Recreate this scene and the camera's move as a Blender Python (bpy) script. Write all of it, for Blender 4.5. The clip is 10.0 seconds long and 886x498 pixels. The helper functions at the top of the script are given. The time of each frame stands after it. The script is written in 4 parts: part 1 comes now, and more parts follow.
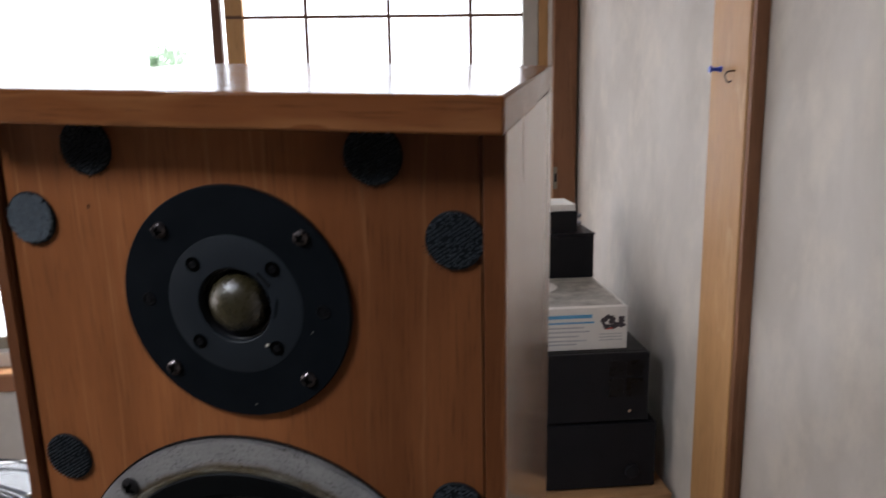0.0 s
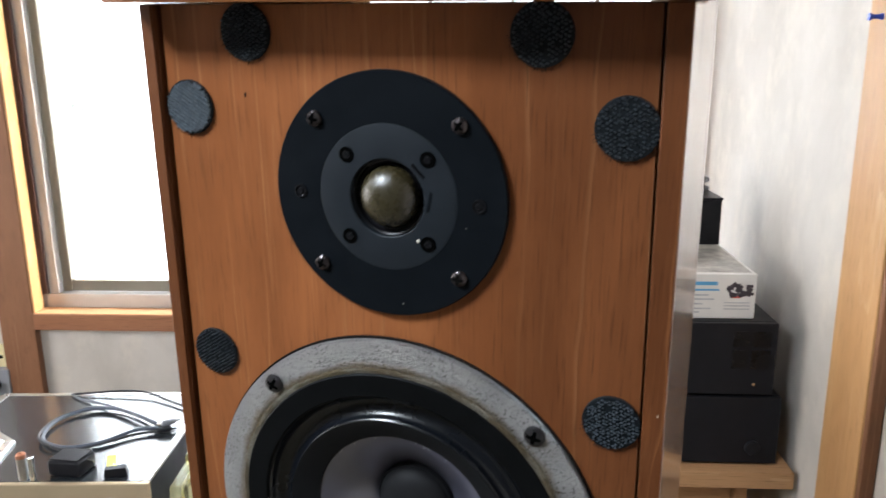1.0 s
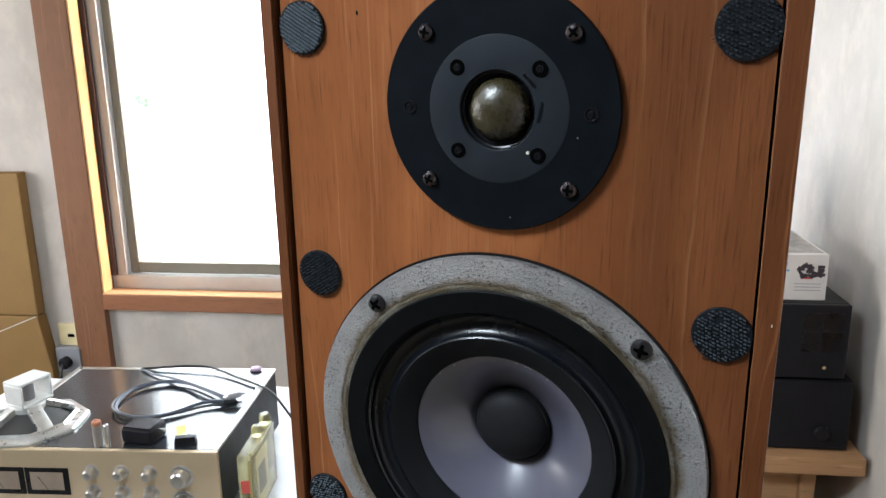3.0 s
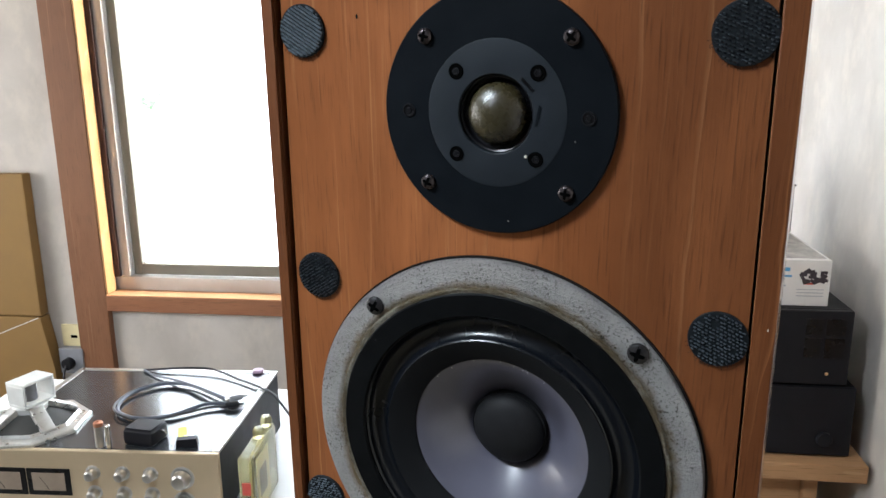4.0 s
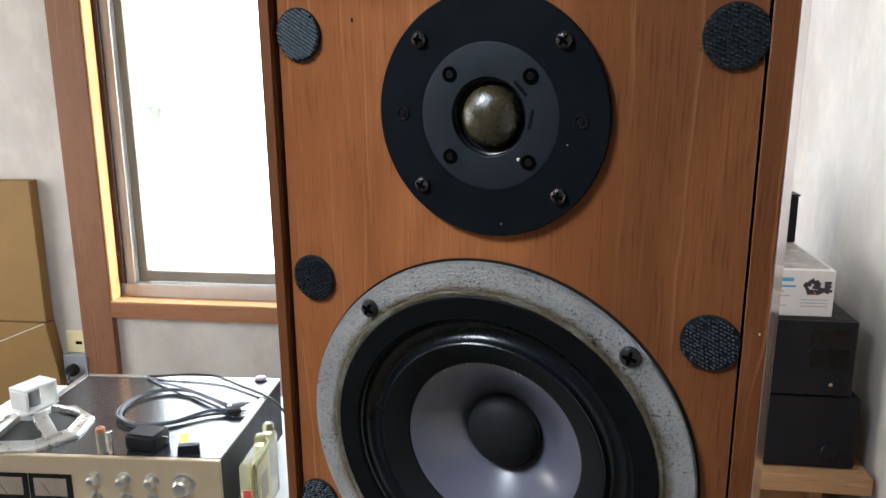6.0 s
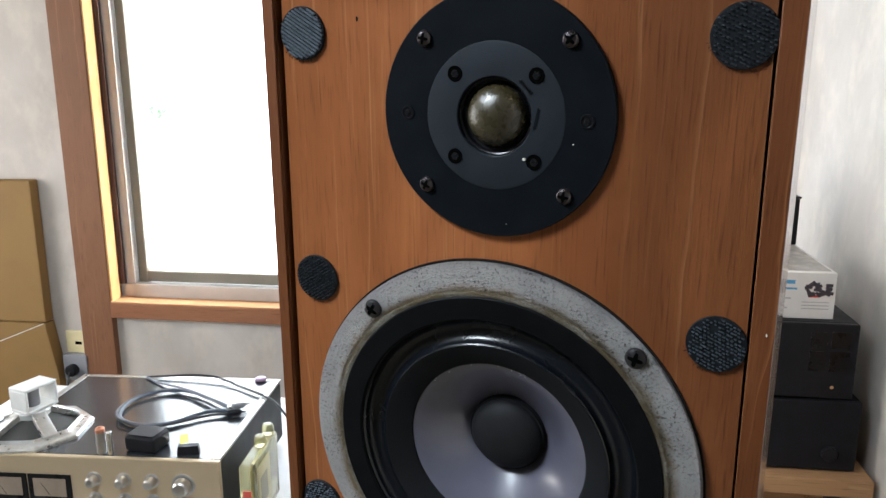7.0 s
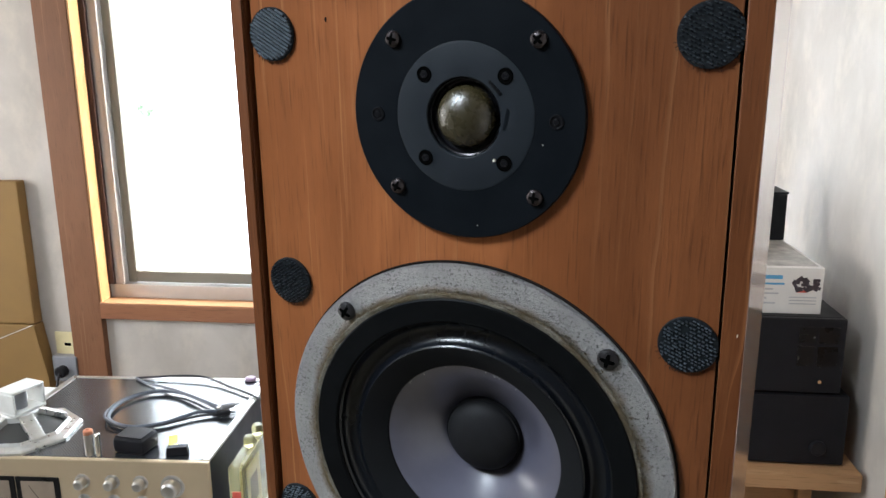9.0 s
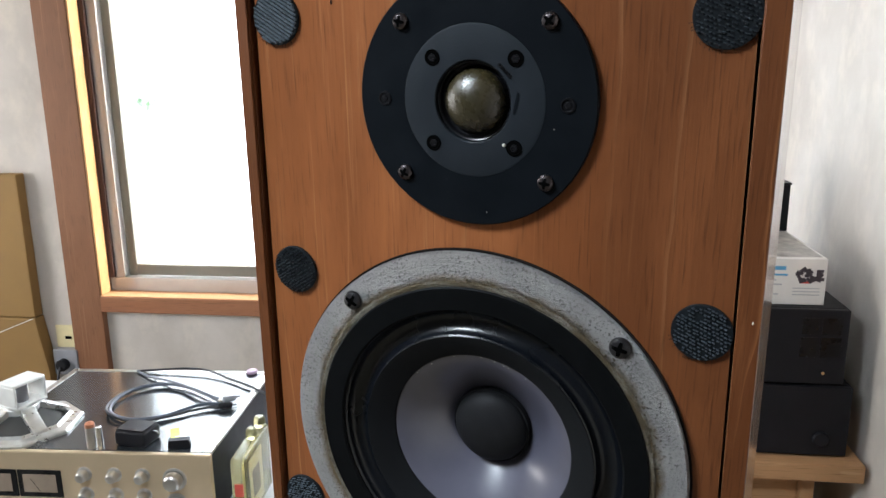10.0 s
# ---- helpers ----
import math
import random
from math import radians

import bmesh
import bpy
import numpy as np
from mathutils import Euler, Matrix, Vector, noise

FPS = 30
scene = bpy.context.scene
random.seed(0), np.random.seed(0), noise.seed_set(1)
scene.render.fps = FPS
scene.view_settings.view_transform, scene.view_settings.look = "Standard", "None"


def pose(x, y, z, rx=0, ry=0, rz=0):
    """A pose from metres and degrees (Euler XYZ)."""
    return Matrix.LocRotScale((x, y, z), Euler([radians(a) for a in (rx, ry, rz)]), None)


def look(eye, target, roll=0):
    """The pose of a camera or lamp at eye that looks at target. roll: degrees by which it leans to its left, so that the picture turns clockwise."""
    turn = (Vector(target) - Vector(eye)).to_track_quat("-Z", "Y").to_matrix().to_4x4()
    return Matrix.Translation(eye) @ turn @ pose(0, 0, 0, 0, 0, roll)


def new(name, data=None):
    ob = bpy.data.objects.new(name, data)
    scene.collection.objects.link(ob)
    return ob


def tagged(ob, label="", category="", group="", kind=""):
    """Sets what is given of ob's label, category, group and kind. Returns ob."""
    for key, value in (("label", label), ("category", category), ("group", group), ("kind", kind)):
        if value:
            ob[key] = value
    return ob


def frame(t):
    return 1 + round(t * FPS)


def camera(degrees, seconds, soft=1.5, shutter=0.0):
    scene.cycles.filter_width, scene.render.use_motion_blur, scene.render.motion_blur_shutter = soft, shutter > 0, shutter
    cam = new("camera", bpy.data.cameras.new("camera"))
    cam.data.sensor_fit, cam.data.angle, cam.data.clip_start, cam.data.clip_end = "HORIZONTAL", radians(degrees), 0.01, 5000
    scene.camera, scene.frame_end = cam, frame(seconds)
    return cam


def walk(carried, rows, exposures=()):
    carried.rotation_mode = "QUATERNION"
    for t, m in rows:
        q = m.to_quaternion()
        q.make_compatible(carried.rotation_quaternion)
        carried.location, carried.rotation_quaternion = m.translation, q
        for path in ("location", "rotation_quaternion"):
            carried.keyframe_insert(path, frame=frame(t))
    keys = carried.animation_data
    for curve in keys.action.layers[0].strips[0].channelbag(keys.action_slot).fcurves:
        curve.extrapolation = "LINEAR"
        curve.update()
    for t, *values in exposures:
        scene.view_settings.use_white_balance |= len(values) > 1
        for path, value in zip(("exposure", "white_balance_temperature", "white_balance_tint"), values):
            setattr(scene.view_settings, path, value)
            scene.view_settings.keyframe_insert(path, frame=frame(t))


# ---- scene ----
cam = camera(60.6, 10.0, shutter=0.5)
# The eye, the point it looks at and the roll, in the frame of the loudspeaker's front; LEVEL turns that frame upright.
LEVEL = Matrix.Translation((0, 0, 1.30)) @ pose(0, 0, 0, 4.45, 1.84, 0) @ Matrix.Translation((0, 0, -1.30))
PATH = [
    (0, (0.1500, -0.2778, 1.4118), (-0.2544, 1.5996, 0.8533), -0.22),
    (0.5, (0.1334, -0.2746, 1.3945), (-0.3956, 1.5511, 0.7727), -0.10),
    (1, (0.1279, -0.2764, 1.3774), (-0.5391, 1.5019, 0.7508), -0.35),
    (1.5, (0.1210, -0.2860, 1.3595), (-0.6174, 1.4626, 0.7291), -0.08),
    (2, (0.1137, -0.2949, 1.3501), (-0.6515, 1.4354, 0.7016), -0.56),
    (2.5, (0.1101, -0.2990, 1.3456), (-0.6709, 1.4273, 0.7054), -1.20),
    (4, (0.1131, -0.2997, 1.3455), (-0.6828, 1.4258, 0.7215), -0.86),
    (4.5, (0.1163, -0.3000, 1.3467), (-0.6801, 1.4261, 0.7252), -1.00),
    (5, (0.1192, -0.3017, 1.3476), (-0.6862, 1.4246, 0.7384), -0.88),
    (5.5, (0.1197, -0.3002, 1.3450), (-0.6917, 1.4258, 0.7427), -0.78),
    (7, (0.1163, -0.2985, 1.3416), (-0.6966, 1.4290, 0.7459), -0.46),
    (7.5, (0.1181, -0.2986, 1.3425), (-0.6956, 1.4290, 0.7481), -0.48),
    (8, (0.1198, -0.2986, 1.3433), (-0.6912, 1.4301, 0.7483), -0.61),
    (8.5, (0.1236, -0.2939, 1.3444), (-0.6823, 1.4369, 0.7486), -0.73),
    (9, (0.1237, -0.2919, 1.3428), (-0.6724, 1.4408, 0.7396), -0.78),
    (9.5, (0.1189, -0.2923, 1.3405), (-0.6775, 1.4374, 0.7289), -0.81),
    (10, (0.1183, -0.2891, 1.3387), (-0.6754, 1.4386, 0.7181), -0.92),
]
EXPOSURES = [(0.0, 0.22, 6500, 17), (0.3, 0.92, 6500, 15), (0.6, 1.22, 6450, 12), (1.0, 1.38, 6350, 11), (1.5, 1.4, 6300, 10), (2.5, 1.32, 6200, 10), (4.0, 1.26, 6250, 10), (10.0, 1.26, 6250, 10)]
walk(cam, [(t, LEVEL @ look(eye, target, roll)) for t, eye, target, roll in PATH], EXPOSURES)

# ---- world and light ----
ROOM = pose(0, 0, 0, 0, 0, 17)          # the room's own axes: u to the right, v to the window wall
world = bpy.data.worlds.new("sky")
scene.world = world
world.use_nodes = True
wn = world.node_tree.nodes
sky = wn.new("ShaderNodeTexSky")
sky.sky_type = "NISHITA"
sky.sun_disc = False
sky.sun_elevation, sky.sun_rotation = radians(50), radians(-40)
world.node_tree.links.new(sky.outputs[0], wn["Background"].inputs[0])
wn["Background"].inputs[1].default_value = 0.06

sun = new("sun", bpy.data.lights.new("sun", "SUN"))
sun.data.energy, sun.data.angle, sun.data.color = 3.6, radians(0.6), (1.0, 0.95, 0.86)
sun.matrix_world = ROOM @ look((0, 0, 0), (-1.2, -0.5, -0.95))


def window_lamp(name, eye, target, w, h, watts, color):
    ob = new(name, bpy.data.lights.new(name, "AREA"))
    ob.data.shape, ob.data.size, ob.data.size_y = "RECTANGLE", w, h
    ob.data.energy, ob.data.color = watts, color
    ob.matrix_world = ROOM @ look(eye, target)
    return ob


window_lamp("west_window_light", (-2.62, 0.70, 1.30), (0.0, 0.55, 1.15), 1.3, 1.3, 17.0, (1.0, 0.965, 0.92))

# unseen round lamp, added in front of and above the loudspeaker to light it
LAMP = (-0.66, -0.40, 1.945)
glow = new("added_lamp_light", bpy.data.lights.new("added_lamp_light", "AREA"))
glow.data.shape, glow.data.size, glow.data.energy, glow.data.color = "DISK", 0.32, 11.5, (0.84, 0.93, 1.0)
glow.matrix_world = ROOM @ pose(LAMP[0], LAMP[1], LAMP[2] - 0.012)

# ---- materials ----


def material(name, rough=0.5, metal=0.0, **extra):
    m = bpy.data.materials.new(name)
    m.use_nodes = True
    b = m.node_tree.nodes["Principled BSDF"]
    b.inputs["Roughness"].default_value, b.inputs["Metallic"].default_value = rough, metal
    for key, value in extra.items():
        b.inputs[key.replace("_", " ")].default_value = value
    return m, m.node_tree, b


def mix_color(nt, fac, a, b, kind="MIX"):
    n = nt.nodes.new("ShaderNodeMix")
    n.data_type, n.blend_type = "RGBA", kind
    for sock, value in ((n.inputs[0], fac), (n.inputs[6], a), (n.inputs[7], b)):
        if hasattr(value, "is_linked"):
            nt.links.new(value, sock)
        elif isinstance(value, tuple):
            sock.default_value = (*value, 1.0)
        else:
            sock.default_value = value
    return n.outputs[2]


def noise_of(nt, vector, scale, detail=4.0, rough=0.55, dist=0.0):
    n = nt.nodes.new("ShaderNodeTexNoise")
    n.inputs["Scale"].default_value, n.inputs["Detail"].default_value = scale, detail
    n.inputs["Roughness"].default_value, n.inputs["Distortion"].default_value = rough, dist
    if vector:
        nt.links.new(vector, n.inputs["Vector"])
    return n.outputs["Fac"]


def ramp(nt, fac, lo, hi, a=0.0, b=1.0):
    n = nt.nodes.new("ShaderNodeMapRange")
    n.inputs[1].default_value, n.inputs[2].default_value = lo, hi
    n.inputs[3].default_value, n.inputs[4].default_value = a, b
    nt.links.new(fac, n.inputs[0])
    return n.outputs[0]


def coords(nt, scale=(1, 1, 1), turn=(0, 0, 0), shift=False):
    t = nt.nodes.new("ShaderNodeTexCoord")
    out = t.outputs["Object"]
    if shift:
        info = nt.nodes.new("ShaderNodeObjectInfo")
        add = nt.nodes.new("ShaderNodeVectorMath")
        add.operation = "MULTIPLY_ADD"
        nt.links.new(info.outputs["Random"], add.inputs[0])
        add.inputs[1].default_value = (7.0, 5.0, 9.0)
        nt.links.new(out, add.inputs[2])
        out = add.outputs[0]
    m = nt.nodes.new("ShaderNodeMapping")
    m.inputs["Scale"].default_value = scale
    m.inputs["Rotation"].default_value = [radians(a) for a in turn]
    nt.links.new(out, m.inputs["Vector"])
    return m.outputs[0]


def bump(nt, b, height, strength, distance):
    n = nt.nodes.new("ShaderNodeBump")
    n.inputs["Strength"].default_value, n.inputs["Distance"].default_value = strength, distance
    nt.links.new(height, n.inputs["Height"])
    nt.links.new(n.outputs[0], b.inputs["Normal"])


def wood(name, dark, mid, light, along, rough=0.42, fine=1.0, streak=0.5, coat=0.0, leaves=False):
    """Straight-grained wood, the grain along axis 0, 1 or 2; leaves paints light falling off to the right."""
    m, nt, b = material(name, rough)
    def grain(across, length):
        v = [across * fine] * 3
        v[along] = length * fine
        return v

    broad = noise_of(nt, coords(nt, grain(11.0, 1.0), shift=True), 1.0, 3, 0.5, 0.8)
    fibre = noise_of(nt, coords(nt, grain(420.0, 9.0), shift=True), 1.0, 2, 0.6)
    pores = noise_of(nt, coords(nt, grain(900.0, 40.0), shift=True), 1.0, 2, 0.5)
    blotch = noise_of(nt, coords(nt, grain(26.0, 9.0), shift=True), 1.0, 5, 0.6, 0.6)
    vein = noise_of(nt, coords(nt, grain(150.0, 3.5), shift=True), 1.0, 5, 0.7, 1.4)
    line = nt.nodes.new("ShaderNodeTexWave")
    line.wave_type, line.bands_direction, line.wave_profile = "BANDS", "X" if along != 0 else "Y", "SAW"
    line.inputs["Scale"].default_value, line.inputs["Distortion"].default_value = 4.6, 8.0
    line.inputs["Detail"].default_value, line.inputs["Detail Scale"].default_value = 4.0, 0.9
    nt.links.new(coords(nt, grain(3.0, 0.55), shift=True), line.inputs["Vector"])
    thin = ramp(nt, line.outputs["Fac"], 0.93, 0.995)
    part_on = ramp(nt, noise_of(nt, coords(nt, grain(16.0, 5.0), shift=True), 1.0, 2), 0.38, 0.58)
    figure = nt.nodes.new("ShaderNodeMath")
    figure.operation = "MULTIPLY"
    nt.links.new(thin, figure.inputs[0]), nt.links.new(part_on, figure.inputs[1])
    c = mix_color(nt, ramp(nt, broad, 0.30, 0.70), tuple(0.8 * a + 0.2 * b2 for a, b2 in zip(dark, mid)), mid)
    c = mix_color(nt, ramp(nt, fibre, 0.35, 0.72, 0.0, 0.6), c, tuple(0.5 * a + 0.5 * b2 for a, b2 in zip(mid, dark)))
    c = mix_color(nt, ramp(nt, blotch, 0.38, 0.66, 0.0, 0.45), c, tuple(0.85 * v for v in dark))
    c = mix_color(nt, ramp(nt, vein, 0.60, 0.72, 0.0, streak * 0.5), c, light)
    c = mix_color(nt, ramp(nt, figure.outputs[0], 0.0, 1.0, 0.0, streak), c, light)
    fleck = ramp(nt, noise_of(nt, coords(nt, grain(330.0, 5.0), shift=True), 1.0, 3, 0.65), 0.60, 0.72)
    patch = ramp(nt, noise_of(nt, coords(nt, grain(22.0, 6.0), shift=True), 1.0, 3), 0.46, 0.66)
    both = nt.nodes.new("ShaderNodeMath")
    both.operation = "MULTIPLY"
    nt.links.new(fleck, both.inputs[0]), nt.links.new(patch, both.inputs[1])
    c = mix_color(nt, ramp(nt, both.outputs[0], 0.0, 1.0, 0.0, streak * 0.9), c, light)
    c = mix_color(nt, ramp(nt, pores, 0.57, 0.73, 0.0, 0.5), c, tuple(v * 0.4 for v in dark))
    if leaves:                          # the light's falloff to the right, painted as a browner, darker ramp
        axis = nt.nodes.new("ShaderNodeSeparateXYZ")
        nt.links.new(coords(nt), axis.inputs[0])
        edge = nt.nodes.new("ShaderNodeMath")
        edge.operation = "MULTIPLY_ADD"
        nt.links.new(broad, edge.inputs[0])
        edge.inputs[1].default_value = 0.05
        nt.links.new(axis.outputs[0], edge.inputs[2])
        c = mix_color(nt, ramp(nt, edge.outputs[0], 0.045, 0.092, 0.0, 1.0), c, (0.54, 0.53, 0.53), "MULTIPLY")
    nt.links.new(c, b.inputs["Base Color"])
    nt.links.new(ramp(nt, broad, 0.3, 0.7, rough - 0.07, rough + 0.09), b.inputs["Roughness"])
    b.inputs["Coat Weight"].default_value = coat
    b.inputs["Specular IOR Level"].default_value = 0.25 if rough > 0.3 else 0.5
    b.inputs["Coat Roughness"].default_value = 0.12
    bump(nt, b, pores, 0.25, 0.0006)
    return m


def plain(name, color, rough=0.5, metal=0.0, vary=0.15, scale=30.0, relief=0.0, relief_scale=400.0, **extra):
    """A plain surface with a slight unevenness of tone and a fine relief."""
    m, nt, b = material(name, rough, metal, **extra)
    n = noise_of(nt, coords(nt), scale, 5, 0.6)
    c = mix_color(nt, ramp(nt, n, 0.3, 0.7), tuple(v * (1 - vary) for v in color), tuple(min(1, v * (1 + vary)) for v in color))
    nt.links.new(c, b.inputs["Base Color"])
    nt.links.new(ramp(nt, n, 0.3, 0.7, max(0.02, rough - 0.05), min(1, rough + 0.06)), b.inputs["Roughness"])
    if relief:
        bump(nt, b, noise_of(nt, coords(nt), relief_scale, 3, 0.6), relief, 0.001)
    return m


def plaster(name, color):
    m, nt, b = material(name, 0.9)
    stain = noise_of(nt, coords(nt, (1.6, 1.6, 1.1)), 3.0, 6, 0.6, 0.4)
    cloud = noise_of(nt, coords(nt, (5, 5, 3.5)), 2.2, 5, 0.65)
    grit = noise_of(nt, coords(nt), 700.0, 3, 0.6)
    c = mix_color(nt, ramp(nt, stain, 0.35, 0.7), color, tuple(v * f for v, f in zip(color, (0.78, 0.77, 0.75))))
    c = mix_color(nt, ramp(nt, cloud, 0.48, 0.72, 0.0, 0.6), c, tuple(min(0.9, v * f) for v, f in zip(color, (1.18, 1.15, 1.08))))
    c = mix_color(nt, ramp(nt, grit, 0.55, 0.8, 0.0, 0.25), c, tuple(v * 0.75 for v in color))
    nt.links.new(c, b.inputs["Base Color"])
    bump(nt, b, grit, 0.5, 0.001)
    return m


BAFFLE = wood("teak_veneer_falloff", (0.150, 0.046, 0.0145), (0.358, 0.126, 0.043), (0.50, 0.24, 0.102), 2, 0.34, 1.0, 0.42, 0.0, True)
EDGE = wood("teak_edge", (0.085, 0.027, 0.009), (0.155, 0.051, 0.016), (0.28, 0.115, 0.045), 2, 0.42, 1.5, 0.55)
TOPWOOD = wood("teak_top", (0.13, 0.042, 0.013), (0.21, 0.070, 0.021), (0.36, 0.16, 0.06), 0, 0.20, 1.0, 0.4, 0.15)
# right panel's teak, the side wall's reflection put into its paler base
SIDEWOOD_SHEEN = wood("teak_side_sheen", (0.22, 0.095, 0.042), (0.33, 0.16, 0.078), (0.44, 0.25, 0.14), 2, 0.22, 1.0, 0.4, 1.0)
CEDAR = wood("cedar", (0.19, 0.083, 0.042), (0.27, 0.128, 0.068), (0.38, 0.21, 0.115), 2, 0.55, 0.5, 0.5)
CEDAR_U = wood("cedar_rail", (0.25, 0.10, 0.048), (0.34, 0.152, 0.078), (0.45, 0.24, 0.13), 0, 0.5, 0.5, 0.5)
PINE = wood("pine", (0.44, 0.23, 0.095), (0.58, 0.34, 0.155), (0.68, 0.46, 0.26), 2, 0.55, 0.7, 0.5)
# cedar lightened by the daylight that falls on the sill top
CEDAR_DAYLIT = wood("daylit_cedar", (0.40, 0.20, 0.10), (0.52, 0.29, 0.15), (0.64, 0.42, 0.25), 0, 0.5, 0.5, 0.4)
DARKWOOD = wood("dark_wood", (0.11, 0.055, 0.035), (0.17, 0.085, 0.05), (0.24, 0.13, 0.08), 2, 0.5, 0.6, 0.4)
STOPWOOD = wood("dark_stop", (0.035, 0.016, 0.013), (0.06, 0.028, 0.022), (0.09, 0.045, 0.03), 2, 0.55, 0.6, 0.3)
BENCH = wood("bench_wood", (0.42, 0.23, 0.11), (0.55, 0.33, 0.17), (0.64, 0.43, 0.25), 0, 0.5, 0.5, 0.4)
PLASTER = plaster("plaster", (0.58, 0.54, 0.50))
CEILING = plain("ceiling_board", (0.50, 0.46, 0.40), 0.8, vary=0.1, scale=6)
MATTING = plain("straw_matting", (0.17, 0.15, 0.11), 0.85, vary=0.15, scale=8, relief=0.4, relief_scale=300)
UNSEEN_DARK = plain("unseen_wall_dark", (0.050, 0.046, 0.043), 0.7, vary=0.2, scale=4, relief=0.2, relief_scale=60)
GROOVE = plain("black_gap", (0.012, 0.010, 0.010), 0.9, Specular_IOR_Level=0.05)
PLATE = plain("tweeter_plate", (0.0045, 0.006, 0.008), 0.42, vary=0.12, scale=60, relief=0.06, relief_scale=900, Specular_IOR_Level=0.08)
PLATE_IN = plain("tweeter_inner_plate", (0.011, 0.0145, 0.019), 0.50, vary=0.1, scale=80, relief=0.12, relief_scale=1500, Specular_IOR_Level=0.22)
BLACKGLOSS = plain("black_gloss", (0.005, 0.005, 0.006), 0.28, vary=0.1, Specular_IOR_Level=0.25)
HOLE = plain("hole_black", (0.002, 0.002, 0.002), 0.9, Specular_IOR_Level=0.0)
DOME = plain("doped_dome", (0.030, 0.024, 0.010), 0.27, vary=0.1, scale=300, relief=0.22, relief_scale=1600, Specular_IOR_Level=0.55, Coat_Weight=0.25, Coat_Roughness=0.25)
RUBBER = plain("rubber", (0.0035, 0.0045, 0.0065), 0.27, vary=0.05, scale=8, Specular_IOR_Level=0.4)
CONERIM = plain("cone_rim_coating", (0.0065, 0.0070, 0.008), 0.62, vary=0.1, scale=40, Specular_IOR_Level=0.12)
GASKET = plain("gasket", (0.0034, 0.0038, 0.0042), 0.50, vary=0.2, scale=120, relief=0.1, Specular_IOR_Level=0.06)
CAPMAT = plain("dust_cap_felt", (0.012, 0.012, 0.013), 0.55, vary=0.2, scale=200, relief=0.15, relief_scale=900, Specular_IOR_Level=0.12)
SCREW = plain("blackened_screw", (0.07, 0.06, 0.062), 0.28, 0.9, vary=0.12, scale=120)
BLACKSCREW = plain("black_screw", (0.014, 0.013, 0.014), 0.30, 0.2, vary=0.2, scale=200)
NAP = plain("hook_tape_nap", (0.056, 0.070, 0.084), 0.38, vary=0.6, scale=500)
VELCRO = plain("hook_tape", (0.008, 0.010, 0.012), 0.55, vary=0.4, scale=500, Specular_IOR_Level=0.15)
SPECK = plain("pale_speck", (0.55, 0.52, 0.45), 0.6)
BLACKCASE = plain("black_painted_steel", (0.011, 0.011, 0.013), 0.48, vary=0.15, scale=25, relief=0.08, relief_scale=1200, Specular_IOR_Level=0.15)
BLACKFRONT = plain("black_front", (0.014, 0.014, 0.017), 0.42, vary=0.12, scale=20, Specular_IOR_Level=0.15)
SILVER = plain("brushed_aluminium", (0.50, 0.49, 0.47), 0.30, 0.95, vary=0.05, scale=15)
CASTMETAL = plain("bare_cast_aluminium", (0.62, 0.62, 0.60), 0.30, 0.85, vary=0.12, scale=60, relief=0.15, relief_scale=500)
GOLDFRONT = plain("champagne_aluminium", (0.58, 0.46, 0.31), 0.42, 0.55, vary=0.06, scale=12)
CHROME = plain("chrome", (0.72, 0.72, 0.71), 0.16, 1.0, vary=0.04)
WHITEMETAL = plain("silver_paint", (0.70, 0.71, 0.69), 0.38, 0.25, vary=0.06, scale=40)
CARTON = plain("brown_carton", (0.25, 0.145, 0.045), 0.75, vary=0.07, scale=9, relief=0.1, relief_scale=300)
WHITECARD = plain("white_card", (0.74, 0.72, 0.69), 0.5, vary=0.05, scale=20)
GREYPRINT = plain("grey_print", (0.36, 0.34, 0.31), 0.45, vary=0.45, scale=35)
BLUEPRINT = plain("blue_print", (0.10, 0.36, 0.62), 0.45)
GREYTEXT = plain("grey_print_line", (0.45, 0.45, 0.47), 0.5)
DARKPRINT = plain("dark_print", (0.045, 0.035, 0.045), 0.45, vary=0.4, scale=150)
BROWNPRINT = plain("brown_print", (0.12, 0.075, 0.045), 0.5, vary=0.4, scale=60)
REDPRINT = plain("red_print", (0.55, 0.07, 0.05), 0.45)
YELLOW = plain("yellow_tape", (0.85, 0.76, 0.10), 0.5)
ALU = plain("bronze_aluminium", (0.23, 0.21, 0.17), 0.42, 0.45, vary=0.08, scale=10)
ALU_LIGHT = plain("grey_aluminium", (0.52, 0.49, 0.46), 0.45, 0.35, vary=0.08, scale=10)
CREAM = plain("cream_plastic", (0.72, 0.64, 0.38), 0.4, vary=0.06)
GREYPLASTIC = plain("grey_plastic", (0.25, 0.26, 0.29), 0.45, vary=0.08)
CONEBACK = plain("dark_cone_paper", (0.045, 0.045, 0.042), 0.7)
CABLE = plain("dark_cable", (0.020, 0.022, 0.028), 0.38)
CABLE_BLUE = plain("blue_grey_cable", (0.075, 0.09, 0.12), 0.35)
COPPER = plain("copper_cell", (0.62, 0.28, 0.17), 0.35, 0.6)
WHITEPAPER = plain("white_paint_board", (0.74, 0.76, 0.78), 0.35, vary=0.05, scale=12)
METERFACE = plain("meter_face", (0.26, 0.20, 0.15), 0.35, vary=0.12, scale=25)
LILAC = plain("lilac_plastic", (0.36, 0.25, 0.36), 0.4)
BLUEPIN = plain("blue_pin", (0.02, 0.06, 0.45), 0.3)
